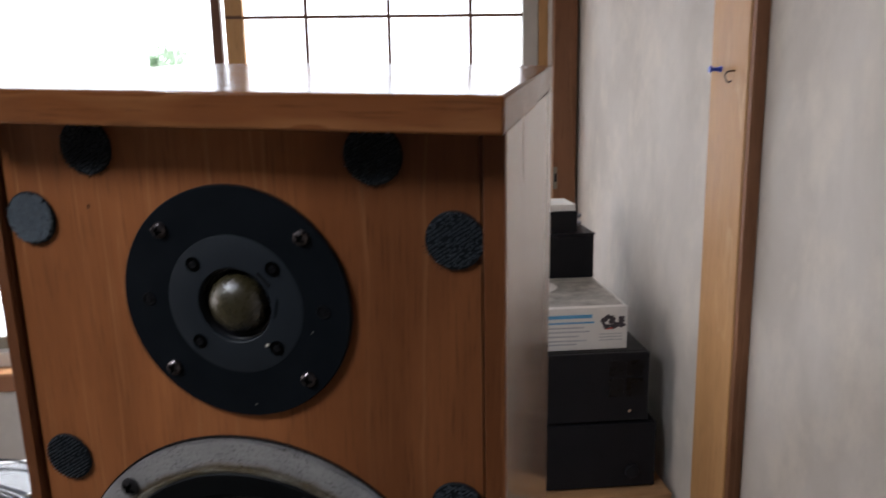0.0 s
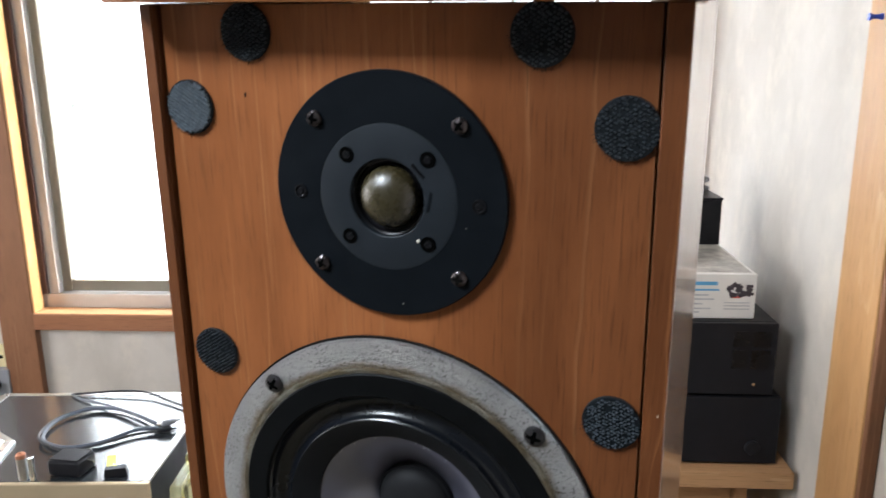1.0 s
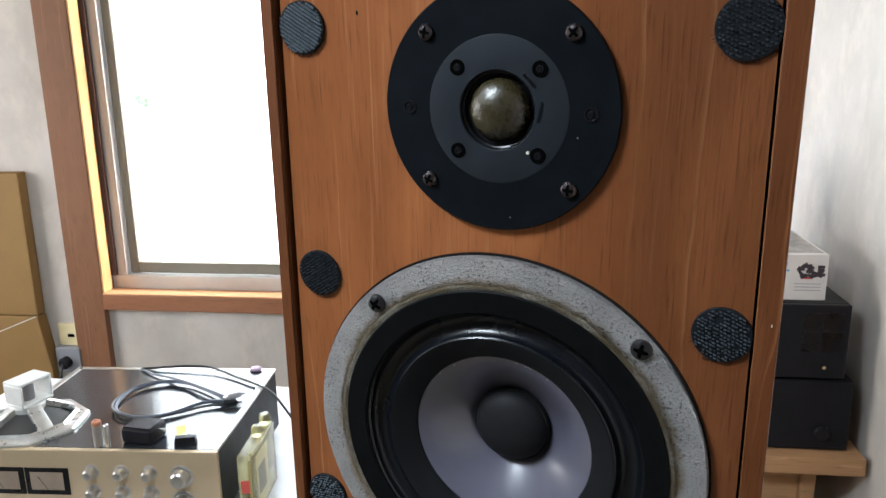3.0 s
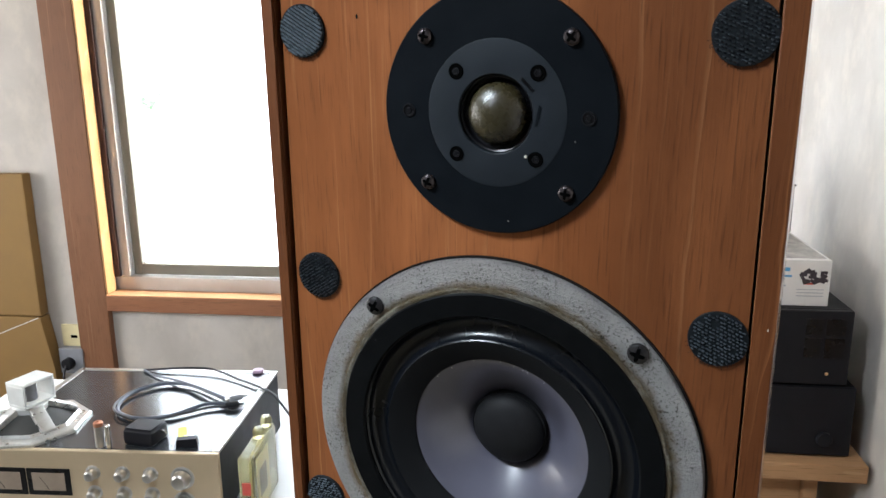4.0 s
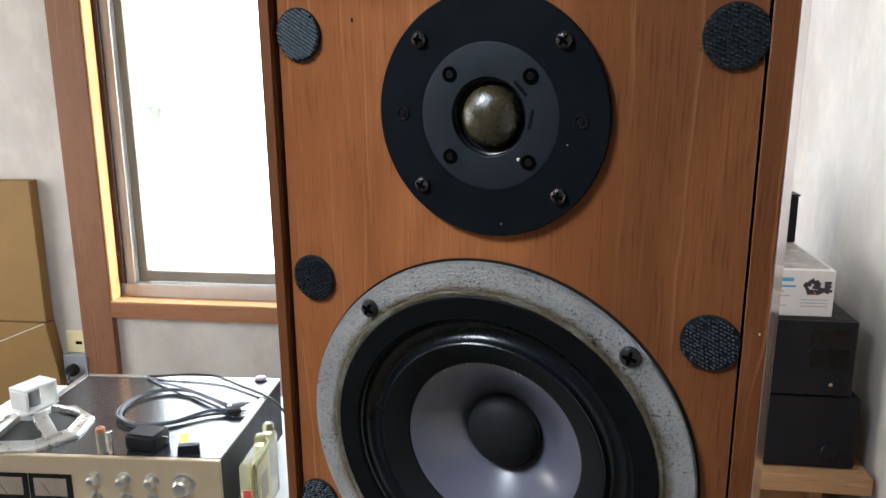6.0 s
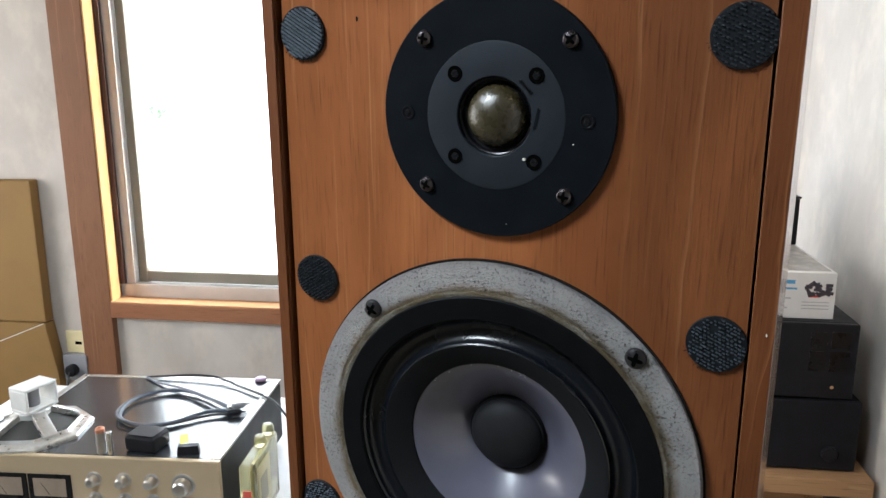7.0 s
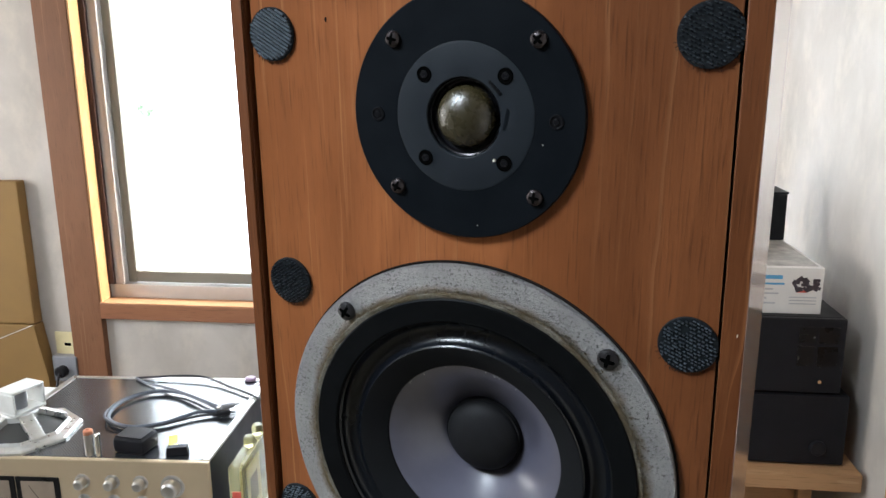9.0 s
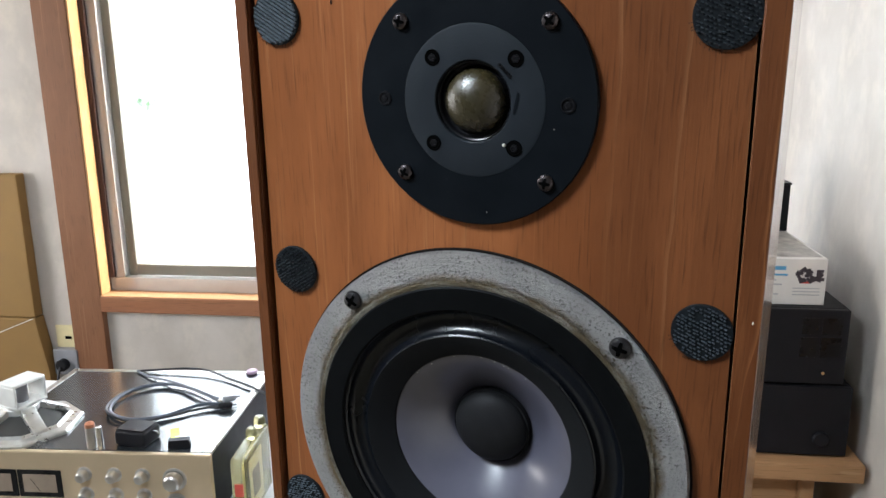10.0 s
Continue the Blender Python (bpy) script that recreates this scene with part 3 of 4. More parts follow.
def screw(parent, x, z, y, r, turn, mat=None):
    """A pan-head screw with a cross recess."""
    head = part("screw", lathe([(r, 0.0), (r, 0.0006), (r * 0.93, 0.0013), (r * 0.7, 0.0020), (r * 0.4, 0.0024), (0, 0.0025)], 28), mat or SCREW, parent, "blackened cross-head screw", at_front(x, z, y) @ pose(0, 0, 0, 0, turn, 0))
    bm = bmesh.new()
    for k in range(4):                  # four arms that follow the head's curve
        c, d = math.cos(k * math.pi / 2), math.sin(k * math.pi / 2)
        rows = []
        for q, w, h in ((0.0, 0.20, 0.00262), (0.30, 0.20, 0.00258), (0.52, 0.17, 0.00240), (0.68, 0.12, 0.00216)):
            rows.append([bm.verts.new((c * q * r - d * e * w * r, -h, d * q * r + c * e * w * r)) for e in (-1, 1)])
        rows.append([bm.verts.new((v.co.x, -0.0012, v.co.z)) for v in rows[-1]])
        for a, b in zip(rows, rows[1:]):
            bm.faces.new((a[0], a[1], b[1], b[0]))
    part("cross_slot", bm, HOLE, head, "dark cross recess")


# tweeter
tw = part("tweeter", lathe([(0.0300, 0.0001), (0.0515, 0.0001), (0.0515, 0.0022), (0.0510, 0.0028), (0.0300, 0.0028)], 128, True), PLATE, speaker, "matt black round tweeter plate", at_front(XT, ZT))
part("inner_plate", lathe([(0.0308, 0.0026), (0.0306, 0.0029), (0.0296, 0.0031), (0.0190, 0.0032), (0.0168, 0.0032), (0.0164, 0.0028), (0.0162, -0.0046), (0.0300, -0.0046)], 128, True), PLATE_IN, tw, "charcoal grey inner plate with a recessed well", at_front(0.0003, 0.0))
part("surround", lathe([(0.0165, 0.0004), (0.0160, 0.0012), (0.0153, 0.0008), (0.0148, -0.0012), (0.0142, -0.0014), (0.0136, -0.0004), (0.0130, -0.0008), (0.0122, -0.0024), (0, -0.0026)], 64), BLACKGLOSS, tw, "glossy black dome surround", at_front(0.0003, 0.0))
dome = [(0.0130 * math.sin(a), -0.0012 + 0.0094 * math.cos(a)) for a in [math.pi / 2 * (1 - i / 16) for i in range(17)]]
part("dome", lathe([(0.0130, -0.0022)] + dome[:-1] + [(0, 0.0082)], 56), DOME, tw, "olive-brown doped fabric dome", at_front(0.0003, 0.0))
for x, z in ((-0.0172, 0.0171), (0.0185, 0.0172), (-0.0172, -0.0176), (0.0183, -0.0178)):
    part("recess", lathe([(0.0033, 0.0029), (0.0033, 0.0034), (0.0031, 0.0036), (0.0029, 0.0034), (0, 0.0034)], 24), HOLE, tw, "", at_front(x, z))
    part("socket_screw", lathe([(0.0017, 0.0033), (0.0017, 0.0037), (0.0010, 0.0038), (0.0009, 0.0036), (0, 0.0036)], 6), BLACKGLOSS, tw, "", at_front(x, z))
for x in (-0.0398, 0.0398):
    part("plug_ring", lathe([(0.0030, 0.0027), (0.0030, 0.0032), (0.0024, 0.0033), (0.0022, 0.0029), (0.0013, 0.0029), (0.0011, 0.0033), (0, 0.0034)], 24), BLACKGLOSS, tw, "", at_front(x, 0.0))
for i, (x, z) in enumerate(((-0.0312, 0.0312), (0.0319, 0.0313), (-0.0309, -0.0311), (0.0317, -0.0309))):
    screw(tw, x, z, -0.0028, 0.0034, (10, 40, 25, 5)[i])
part("speck", lathe([(0.0008, 0.0032), (0.0006, 0.0038), (0, 0.0039)], 8), SPECK, tw, "pale glue speck", at_front(0.0140, -0.0168))
part("speck", lathe([(0.0003, 0.0028), (0.0002, 0.0030), (0, 0.0030)], 6), SPECK, tw, "", at_front(0.0345, -0.0095))
part("speck", lathe([(0.0003, 0.0028), (0.0002, 0.0030), (0, 0.0030)], 6), SPECK, tw, "", at_front(0.0065, -0.0455))

for k in range(6):
    part("moulded_mark", box(-0.0004, 0.0004, -0.0036, -0.0030, -0.0007, 0.0007, 0.0001), BLACKGLOSS, tw, "", at_front(0.0118 + 0.0009 * k, 0.0148 - 0.0009 * k) @ pose(0, 0, 0, 0, 30, 0))
part("scuff", prism([(-0.0008, -0.0050), (0.0004, -0.0046), (0.0009, -0.0010), (0.0010, 0.0034), (-0.0002, 0.0042), (-0.0005, 0.0010)], -0.00335, -0.0030), PLATE, tw, "dark scuff beside the dome", at_front(0.0190, 0.0005) @ pose(0, 0, 0, 0, 8, 0))

# woofer
wf = part("woofer", lathe([(0.0800, 0.0001), (0.0968, 0.0001), (0.0968, 0.0034), (0.0961, 0.0042), (0.0855, 0.0044), (0.0845, 0.0040), (0.080, 0.0038)], 128, True), CASTING, speaker, "grey-painted cast woofer frame, paint pitted", at_front(XW, ZW))
part("frame_edge", lathe([(0.0968, 0.0002), (0.0978, 0.0002), (0.0978, 0.0012), (0.0968, 0.0012)], 128), GROOVE, wf, "dark rebate round the frame")
rnd = random.Random(11)
bm = lathe([(0.0836, 0.0041), (0.0829, 0.0047), (0.0820, 0.0046), (0.0806, 0.0042)], 300)
for v in bm.verts:
    a = math.atan2(v.co.z, v.co.x)
    k = 1 + 0.006 * noise.noise(Vector((math.cos(a) * 9, math.sin(a) * 9, 0.3))) + rnd.uniform(-0.004, 0.004)
    v.co.x, v.co.z = v.co.x * k, v.co.z * k
    v.co.y += rnd.uniform(-0.0004, 0.0002)
part("glue_line", bm, STAINED, wf, "brown uneven glue residue")
bm = bmesh.new()
for k in range(70):                     # crumbs of old glue beside the gasket
    a, q, size = rnd.gauss(0.9, 0.55), rnd.uniform(0.0826, 0.0862), rnd.uniform(0.0003, 0.0008)
    crumb = bmesh.new()
    bmesh.ops.create_icosphere(crumb, subdivisions=1, radius=size)
    for v in crumb.verts:
        v.co *= rnd.uniform(0.6, 1.2)
    join(bm, moved(crumb, Matrix.Translation((q * math.cos(a), -0.0044, q * math.sin(a)))))
tagged(part("glue_crumbs", bm, STAINED, wf, "crumbs of pale brown glue"), kind="stuff")
part("gasket", lathe([(0.0812, 0.0004), (0.0812, 0.0050), (0.0806, 0.0056), (0.0706, 0.0054), (0.0696, 0.0046), (0.0694, 0.0004)], 128), GASKET, wf, "matt black flat gasket")
dip = [(0.0632 + 0.0056 * math.cos(a), 0.0026 - 0.0046 * math.sin(a)) for a in [math.pi * i / 20 for i in range(21)]]
part("surround", lathe([(0.0700, 0.0042)] + dip + [(0.0570, 0.0032), (0.0562, 0.0030)], 128), RUBBER, wf, "glossy black rubber roll surround")
part("basket", lathe([(0.0830, 0.0002), (0.0830, -0.014), (0.060, -0.050), (0.030, -0.060), (0.030, -0.085), (0, -0.085)], 48), GASKET, wf, "dark basket behind the cone")
part("cone_edge", lathe([(0.0572, 0.0026), (0.0569, 0.0036), (0.0560, 0.0034), (0.0452, -0.0030), (0.0442, -0.0048)], 128), CONERIM, wf, "black flat cone edge")
curve = [(0.0447 - (0.0447 - 0.0185) * s, -0.0038 - 0.0200 * s ** 1.2) for s in [i / 14 for i in range(15)]]
part("cone", lathe(curve, 128), CONE, wf, "milky grey polypropylene cone")
bm = bmesh.new()
for k in range(12):                     # flakes at the edge of the black coating
    a, q = rnd.uniform(0.9, 2.4), rnd.uniform(0.0436, 0.0448)
    join(bm, moved(box(-0.0003, 0.0003, -0.00012, 0.00012, -0.00012, 0.00012), Matrix.Translation((q * math.cos(a), 0.0039, q * math.sin(a))) @ pose(0, 0, 0, 0, rnd.uniform(0, 180), 0)))
tagged(part("flakes", bm, GREYTEXT, wf, "pale flakes at the coating's edge"), kind="stuff")
cap = [(0.0187 * math.cos(a), -0.0194 + 0.0085 * math.sin(a)) for a in [math.pi / 2 * i / 10 for i in range(10)]]
part("dust_cap", lathe([(0.0199, -0.0226), (0.0196, -0.0192)] + cap + [(0, -0.0109)], 64), CAPMAT, wf, "matt black dust cap")
for i, (x, z) in enumerate(((-0.0608, 0.0664), (0.0650, 0.0646), (-0.0640, -0.0640), (0.0640, -0.0640))):
    screw(wf, x, z, -0.0042, 0.0047, (30, 12, 0, 20)[i], BLACKSCREW)

# hook-tape discs that held the grille
rnd = random.Random(4)
for i, (x, z) in enumerate(((-0.0620, 0.0650), (0.0628, 0.0652), (-0.0935, 0.0330), (0.0950, 0.0330), (-0.0936, -0.0848), (0.0966, -0.0859), (-0.0990, -0.2160), (0.0990, -0.2160))):
    disc = part("hook_tape_disc", lathe([(0.0118, 0.0001), (0.0118, 0.0011), (0.0116, 0.0014), (0, 0.0014)], 48), VELCRO, speaker, "black hook-tape disc", at_front(x, z) @ pose(0, 0, 0, 0, rnd.uniform(-35, 35) if i > 2 else 30, 0))
    bm = bmesh.new()
    pitch = 0.00165
    if i == 2:                          # one disc still shows its straight ribs
        for b in range(-7, 8):
            pz = b * 0.00155
            w = math.sqrt(max(0.0, 0.0112 ** 2 - pz * pz)) - rnd.uniform(0, 0.0008)
            join(bm, box(-w, w, -0.0021 - rnd.uniform(0, 0.0003), -0.0012, pz - 0.00045, pz + 0.00045, 0.0002, 1))
    for a in range(-8, 9):
        for b in range(-8, 9):
            px, pz = (a + 0.5 * (b % 2)) * pitch + rnd.uniform(-1, 1) * 0.0003, b * pitch * 0.9 + rnd.uniform(-1, 1) * 0.0002
            if math.hypot(px, pz) > 0.0112 or rnd.random() < (0.8 if i == 2 else 0.08):
                continue
            h, w, lean = rnd.uniform(0.0005, 0.0011), rnd.uniform(0.00045, 0.00065), rnd.uniform(-0.0003, 0.0003)
            base = [bm.verts.new((px + dx * w, -0.0013, pz + dz * w * 0.6)) for dx, dz in ((-1, -1), (1, -1), (1, 1), (-1, 1))]
            top = [bm.verts.new((px + dx * w * 0.8 + lean, -0.0014 - h - 0.0003 * dz, pz + dz * w * 0.35)) for dx, dz in ((-1, -1), (1, -1), (1, 1), (-1, 1))]
            bm.faces.new(top)
            for q in range(4):
                bm.faces.new((base[q], base[(q + 1) % 4], top[(q + 1) % 4], top[q]))
    tagged(part("hook_nap", bm, NAP, disc), kind="stuff")
    bm = bmesh.new()
    for k in range(26):
        ang = rnd.uniform(-2.6, 0.2)
        p = Vector((math.cos(ang) * 0.0116, -0.0008, math.sin(ang) * 0.0116))
        q = p + Vector((math.cos(ang + rnd.uniform(-.5, .5)) * 0.0016, rnd.uniform(-0.0006, 0.0004), math.sin(ang) * 0.0016))
        join(bm, tube([p, q], 0.00008, 3, 2))
    tagged(part("frayed_edge", bm, VELCRO, disc), kind="stuff")
part("dent", lathe([(0.0011, 0.00015), (0.0006, 0.0003), (0, 0.0003)], 8), GROOVE, speaker, "small dark dent", at_front(-0.0650, 0.0392) @ Matrix.Diagonal((0.5, 1, 1, 1)))
part("nick", lathe([(0.0008, 0.0033), (0.0004, 0.0036), (0, 0.0036)], 8), SPECK, speaker, "", at_front(0.1145, -0.078) @ Matrix.Diagonal((0.35, 1, 0.9, 1)))

# the stand under it
top = (SPK @ Vector((0, 0.095, ZB - 0.012)))
stand = thing("speaker_stand", Matrix.Translation((top.x, top.y, 0)) @ pose(0, 0, 0, 0, 0, 0), "plain dark wooden stand under the loudspeaker", "stand")
part("column", box(-0.07, 0.07, -0.07, 0.07, 0.03, top.z - 0.035, 0.003), DARKWOOD, stand)
part("base", box(-0.13, 0.13, -0.13, 0.13, 0.0, 0.0295, 0.004), DARKWOOD, stand)
part("top_plate", box(-0.115, 0.115, -0.095, 0.095, -0.009, 0.009, 0.002), DARKWOOD, stand, "", Matrix.Translation((0, 0, top.z - 0.0095)) @ pose(0, 0, 0, 4.45, 1.84, 0))

# ---- the bench with the black components by the side wall ----
bench = thing("bench", ROOM @ pose(0.0, 1.00, 0), "pale brown wooden bench along the wall", "bench")
part("top", box(-0.28, 0.612, 0.0, 0.46, 0.579, 0.613, 0.003), BENCH, bench)
part("leg_panel", box(0.52, 0.545, 0.045, 0.42, 0.0, 0.5785, 0.002), BENCH, bench)
part("leg_panel", box(-0.22, -0.195, 0.045, 0.42, 0.0, 0.5785, 0.002), BENCH, bench)
part("apron", box(-0.1945, 0.5195, 0.06, 0.08, 0.42, 0.5785, 0.002), BENCH, bench)


def component(u1, v0, z0, w, d, h, label, knob, hatch):
    root = thing("hifi_component", ROOM @ pose(u1, v0, z0), label, "amplifier", "black hifi components on the bench")
    part("case", box(-w, 0, 0.012, d, 0.006, h, 0.002), BLACKCASE, root)
    part("front_panel", box(-w, 0, 0.0, 0.0115, 0.004, h, 0.0025), BLACKFRONT, root)
    for x in (-w + 0.05, -0.05):
        for y in (0.05, d - 0.05):
            part("foot", upright(lathe([(0, 0), (0.016, 0), (0.015, 0.0055), (0, 0.0055)], 20)), RUBBER, root, "", Matrix.Translation((x, y, 0)))
    for x, z, r, mat in knob:
        part("knob", lathe([(r, 0.0), (r, 0.006), (r * 0.9, 0.008), (0, 0.008)], 24), mat, root, "", Matrix.Translation((x, 0, z)))
    for a, b, z2, z3 in hatch:
        part("display_window", box(a, b, -0.0008, -0.0001, z2, z3, 0.0002), BLACKGLOSS, root)
    return root


low = component(0.5865, 1.028, 0.613, 0.43, 0.36, 0.138, "black hifi amplifier at the foot of the stack", [(-0.048, 0.038, 0.014, BLACKFRONT)], [])
up = component(0.569, 1.030, 0.752, 0.42, 0.36, 0.143, "black hifi tuner with small dark windows", [(-0.040, 0.028, 0.0035, CHROME)], [(-0.080, -0.052, 0.055, 0.092), (-0.046, -0.012, 0.055, 0.092), (-0.080, -0.052, 0.098, 0.128), (-0.046, -0.012, 0.098, 0.128)])
part("jack", moved(lathe([(0.005, 0), (0.005, 0.010), (0.003, 0.012), (0, 0.012)], 16), pose(0, 0, 0, 0, 0, 90)), CHROME, up, "", Matrix.Translation((0.0, 0.03, 0.05)))
for i in range(9):
    part("vent_slot", box(-0.30 + i * 0.03, -0.285 + i * 0.03, 0.09, 0.30, 0.1428, 0.1436), HOLE, up)

carton = thing("product_carton", ROOM @ pose(0.531, 1.056, 0.8955), "white printed product carton with a dark picture on its end", "box")
part("body", box(-0.24, 0.0, 0.0, 0.40, 0.0, 0.085, 0.0015), WHITECARD, carton)
part("top_print", box(-0.235, -0.006, 0.012, 0.39, 0.0853, 0.0856), GREYPRINT, carton, "grey printed picture on the lid")
oval = upright(lathe([(0, 0), (0.055, 0), (0.055, 0.0004), (0, 0.0004)], 40))
part("oval_print", oval, WHITECARD, carton, "white oval print", Matrix.Translation((-0.155, 0.17, 0.0857)))
part("blue_band", box(-0.235, -0.070, -0.0006, -0.0001, 0.064, 0.071), BLUEPRINT, carton)
part("blue_band", box(-0.235, -0.066, -0.0006, -0.0001, 0.0535, 0.057), BLUEPRINT, carton)
for i, (a, z) in enumerate(((-0.085, 0.044), (-0.075, 0.036), (-0.095, 0.027), (-0.08, 0.018), (-0.10, 0.011))):
    part("print_line", box(-0.235, a, -0.0006, -0.0001, z, z + 0.0028), GREYTEXT, carton)
for i, z in enumerate((0.030, 0.024, 0.018)):
    part("print_line", box(-0.056, -0.010, -0.0006, -0.0001, z, z + 0.0018), GREYTEXT, carton)
rnd = random.Random(8)
bm = bmesh.new()
for k in range(22):
    x, z = -0.030 + rnd.uniform(-0.020, 0.020), 0.055 + rnd.uniform(-0.011, 0.011)
    join(bm, moved(box(-0.006, 0.006, -0.0007, -0.0001, -0.0028, 0.0028, 0.0002), pose(x, -0.00002 * k, z, 0, rnd.uniform(-50, 50), 0)))
tagged(part("picture", bm, DARKPRINT, carton, "dark printed picture of small parts"), kind="stuff")
part("red_print", box(-0.044, -0.028, -0.0009, -0.0002, 0.040, 0.044), REDPRINT, carton)

bb = thing("black_box", ROOM @ pose(0.530, 1.292, 0.9812), "plain black box on the printed carton", "box")
part("body", box(-0.21, 0.0, 0.0, 0.14, 0.0, 0.0955, 0.002), BLACKCASE, bb)
part("lid", box(-0.212, 0.002, -0.002, 0.142, 0.0960, 0.1000, 0.001), BLACKFRONT, bb)
sw = thing("small_device", ROOM @ pose(0.497, 1.312, 1.0815), "small black device with a pale lid and side plugs", "device")
part("body", box(-0.15, 0.0, 0.0, 0.10, 0.0, 0.046, 0.002), BLACKCASE, sw)
part("lid", box(-0.152, -0.004, 0.0, 0.102, 0.0465, 0.062, 0.002), WHITECARD, sw, "pale grey lid")
for z in (0.014, 0.032):
    part("plug", moved(lathe([(0.006, 0), (0.006, 0.010), (0.004, 0.016), (0, 0.017)], 14), pose(0, 0, 0, 0, 0, 90)), GREYPLASTIC, sw, "", Matrix.Translation((0.0, 0.03, z)))

# ---- the low table with the silver receiver ----
table = thing("low_table", ROOM @ pose(-0.75, 1.05, 0), "white-topped low table under the silver receiver", "table")
part("top", box(-0.62, 0.42, -0.30, 0.42, 0.478, 0.500, 0.003), WHITEPAPER, table)
for x in (-0.58, 0.38):
    for y in (-0.26, 0.38):
        part("leg", box(x - 0.025, x + 0.025, y - 0.025, y + 0.025, 0.0, 0.4775, 0.003), DARKWOOD, table)

AMP = ROOM @ pose(-0.5485, 0.850, 0.500, 0, 0, 3.3)      # origin at the front right foot
AW, AD, AH = 0.470, 0.387, 0.150
amp = thing("receiver", AMP, "silver-fronted stereo receiver with two meters and round knobs", "receiver")
part("case", box(-AW + 0.004, -0.004, 0.012, AD, 0.012, AH - 0.006, 0.002), BLACKCASE, amp, "black steel case")
part("front_panel", box(-AW, 0.0, 0.0, 0.0115, 0.008, AH, 0.003), GOLDFRONT, amp, "champagne aluminium front panel")
part("lid", box(-AW + 0.016, -0.016, 0.013, AD - 0.012, AH - 0.0055, AH - 0.0012, 0.001), LID, amp, "black perforated steel lid")
for x in (-AW + 0.002, -0.0155):
    part("lid_trim", box(x, x + 0.0135, 0.012, AD, AH - 0.0055, AH + 0.0005, 0.0012), SILVER, amp, "bright side trim")
part("lid_trim", box(-AW + 0.002, -0.002, AD - 0.0115, AD + 0.001, AH - 0.0050, AH - 0.0002, 0.001), SILVER, amp)
for x in (-AW + 0.05, -0.05):
    for y in (0.05, AD - 0.05):
        part("foot", upright(lathe([(0, 0), (0.018, 0), (0.017, 0.0115), (0, 0.0115)], 20)), RUBBER, amp, "", Matrix.Translation((x, y, 0)))


def knob(x, z, r, length, mat=SILVER):
    k = part("knob", lathe([(r * 1.2, 0.0), (r * 1.2, 0.003), (r * 1.02, 0.004), (r, length * 0.55), (r * 0.9, length * 0.8), (r * 0.7, length * 0.95), (r * 0.4, length), (0, length)], 36), mat, amp, "turned aluminium knob", Matrix.Translation((x, 0, z)))
    part("skirt", lathe([(r * 1.34, 0.0), (r * 1.34, 0.0012), (r * 1.22, 0.0016)], 36), ALU_LIGHT, k)


for i, x in enumerate((-0.237, -0.181, -0.128)):
    knob(x, 0.108, 0.0105, 0.020)
    knob(x, 0.068, 0.0105, 0.020)
knob(-0.069, 0.102, 0.0165, 0.022)
knob(-0.069, 0.052, 0.0165, 0.022)
for x in (-0.44, -0.40, -0.36, -0.32):
    knob(x, 0.036, 0.008, 0.016)
for x0 in (-0.449, -0.364):
    m0 = part("meter", box(x0, x0 + 0.083, -0.0022, 0.0, 0.060, 0.114, 0.001), BLACKGLOSS, amp, "framed level meter")
    part("meter_face", box(x0 + 0.010, x0 + 0.073, -0.0030, -0.0023, 0.070, 0.106, 0.0003), METERFACE, m0, "warm meter scale")
    part("needle", moved(box(-0.0004, 0.0004, -0.0034, -0.0031, 0.0, 0.030), pose(x0 + 0.041, 0, 0.072, 0, -32, 0)), GROOVE, m0)



def on_amp(x, y, z=0.0, turn=0.0):
    return AMP @ pose(x, y, AH - 0.0010 + z, 0, 0, turn)


# a bare driver lying face down on the receiver
drv = thing("bare_driver", on_amp(-0.408, 0.100, 0, 8), "silver bare loudspeaker driver lying face down on the receiver", "driver")
ring = bmesh.new()
outer = [(0.098 * math.cos(a) / max(abs(math.cos(((a + math.pi / 8) % (math.pi / 4)) - math.pi / 8)), 0.92), 0.098 * math.sin(a) / max(abs(math.cos(((a + math.pi / 8) % (math.pi / 4)) - math.pi / 8)), 0.92)) for a in [2 * math.pi * i / 64 for i in range(64)]]
vo = [[ring.verts.new((x * k, y * k, z)) for x, y in outer] for k, z in ((1.0, 0.0), (1.0, 0.005), (0.97, 0.008), (0.82, 0.010), (0.78, 0.016), (0.75, 0.014), (0.77, 0.0))]
for a, b in zip(vo, vo[1:] + vo[:1]):
    for i in range(64):
        ring.faces.new((a[i], a[(i + 1) % 64], b[(i + 1) % 64], b[i]))
part("flange", ring, CASTMETAL, drv, "silver-painted stepped flange")
part("cone_back", upright(lathe([(0.075, 0.003), (0.055, 0.018), (0.030, 0.034), (0.020, 0.038)], 48)), CONEBACK, drv, "dark paper cone seen from behind")
for k in range(4):
    arm = prism([(0.022, 0.044), (0.030, 0.046), (0.082, 0.016), (0.080, 0.008), (0.070, 0.010), (0.022, 0.036)], -0.013, 0.013, 0.002)
    part("basket_arm", arm, CASTMETAL, drv, "", pose(0, 0, 0, 0, 0, 45 + 90 * k))
part("hub", upright(lathe([(0, 0.030), (0.030, 0.032), (0.032, 0.044), (0.030, 0.048), (0, 0.048)], 32)), WHITEMETAL, drv)
yoke = bmesh.new()
for a, b2, c, d in ((-0.034, 0.034, 0.0485, 0.0545), (-0.034, 0.034, 0.0925, 0.0985)):
    box(a, b2, -0.024, 0.024, c, d, 0.002, bm=yoke)
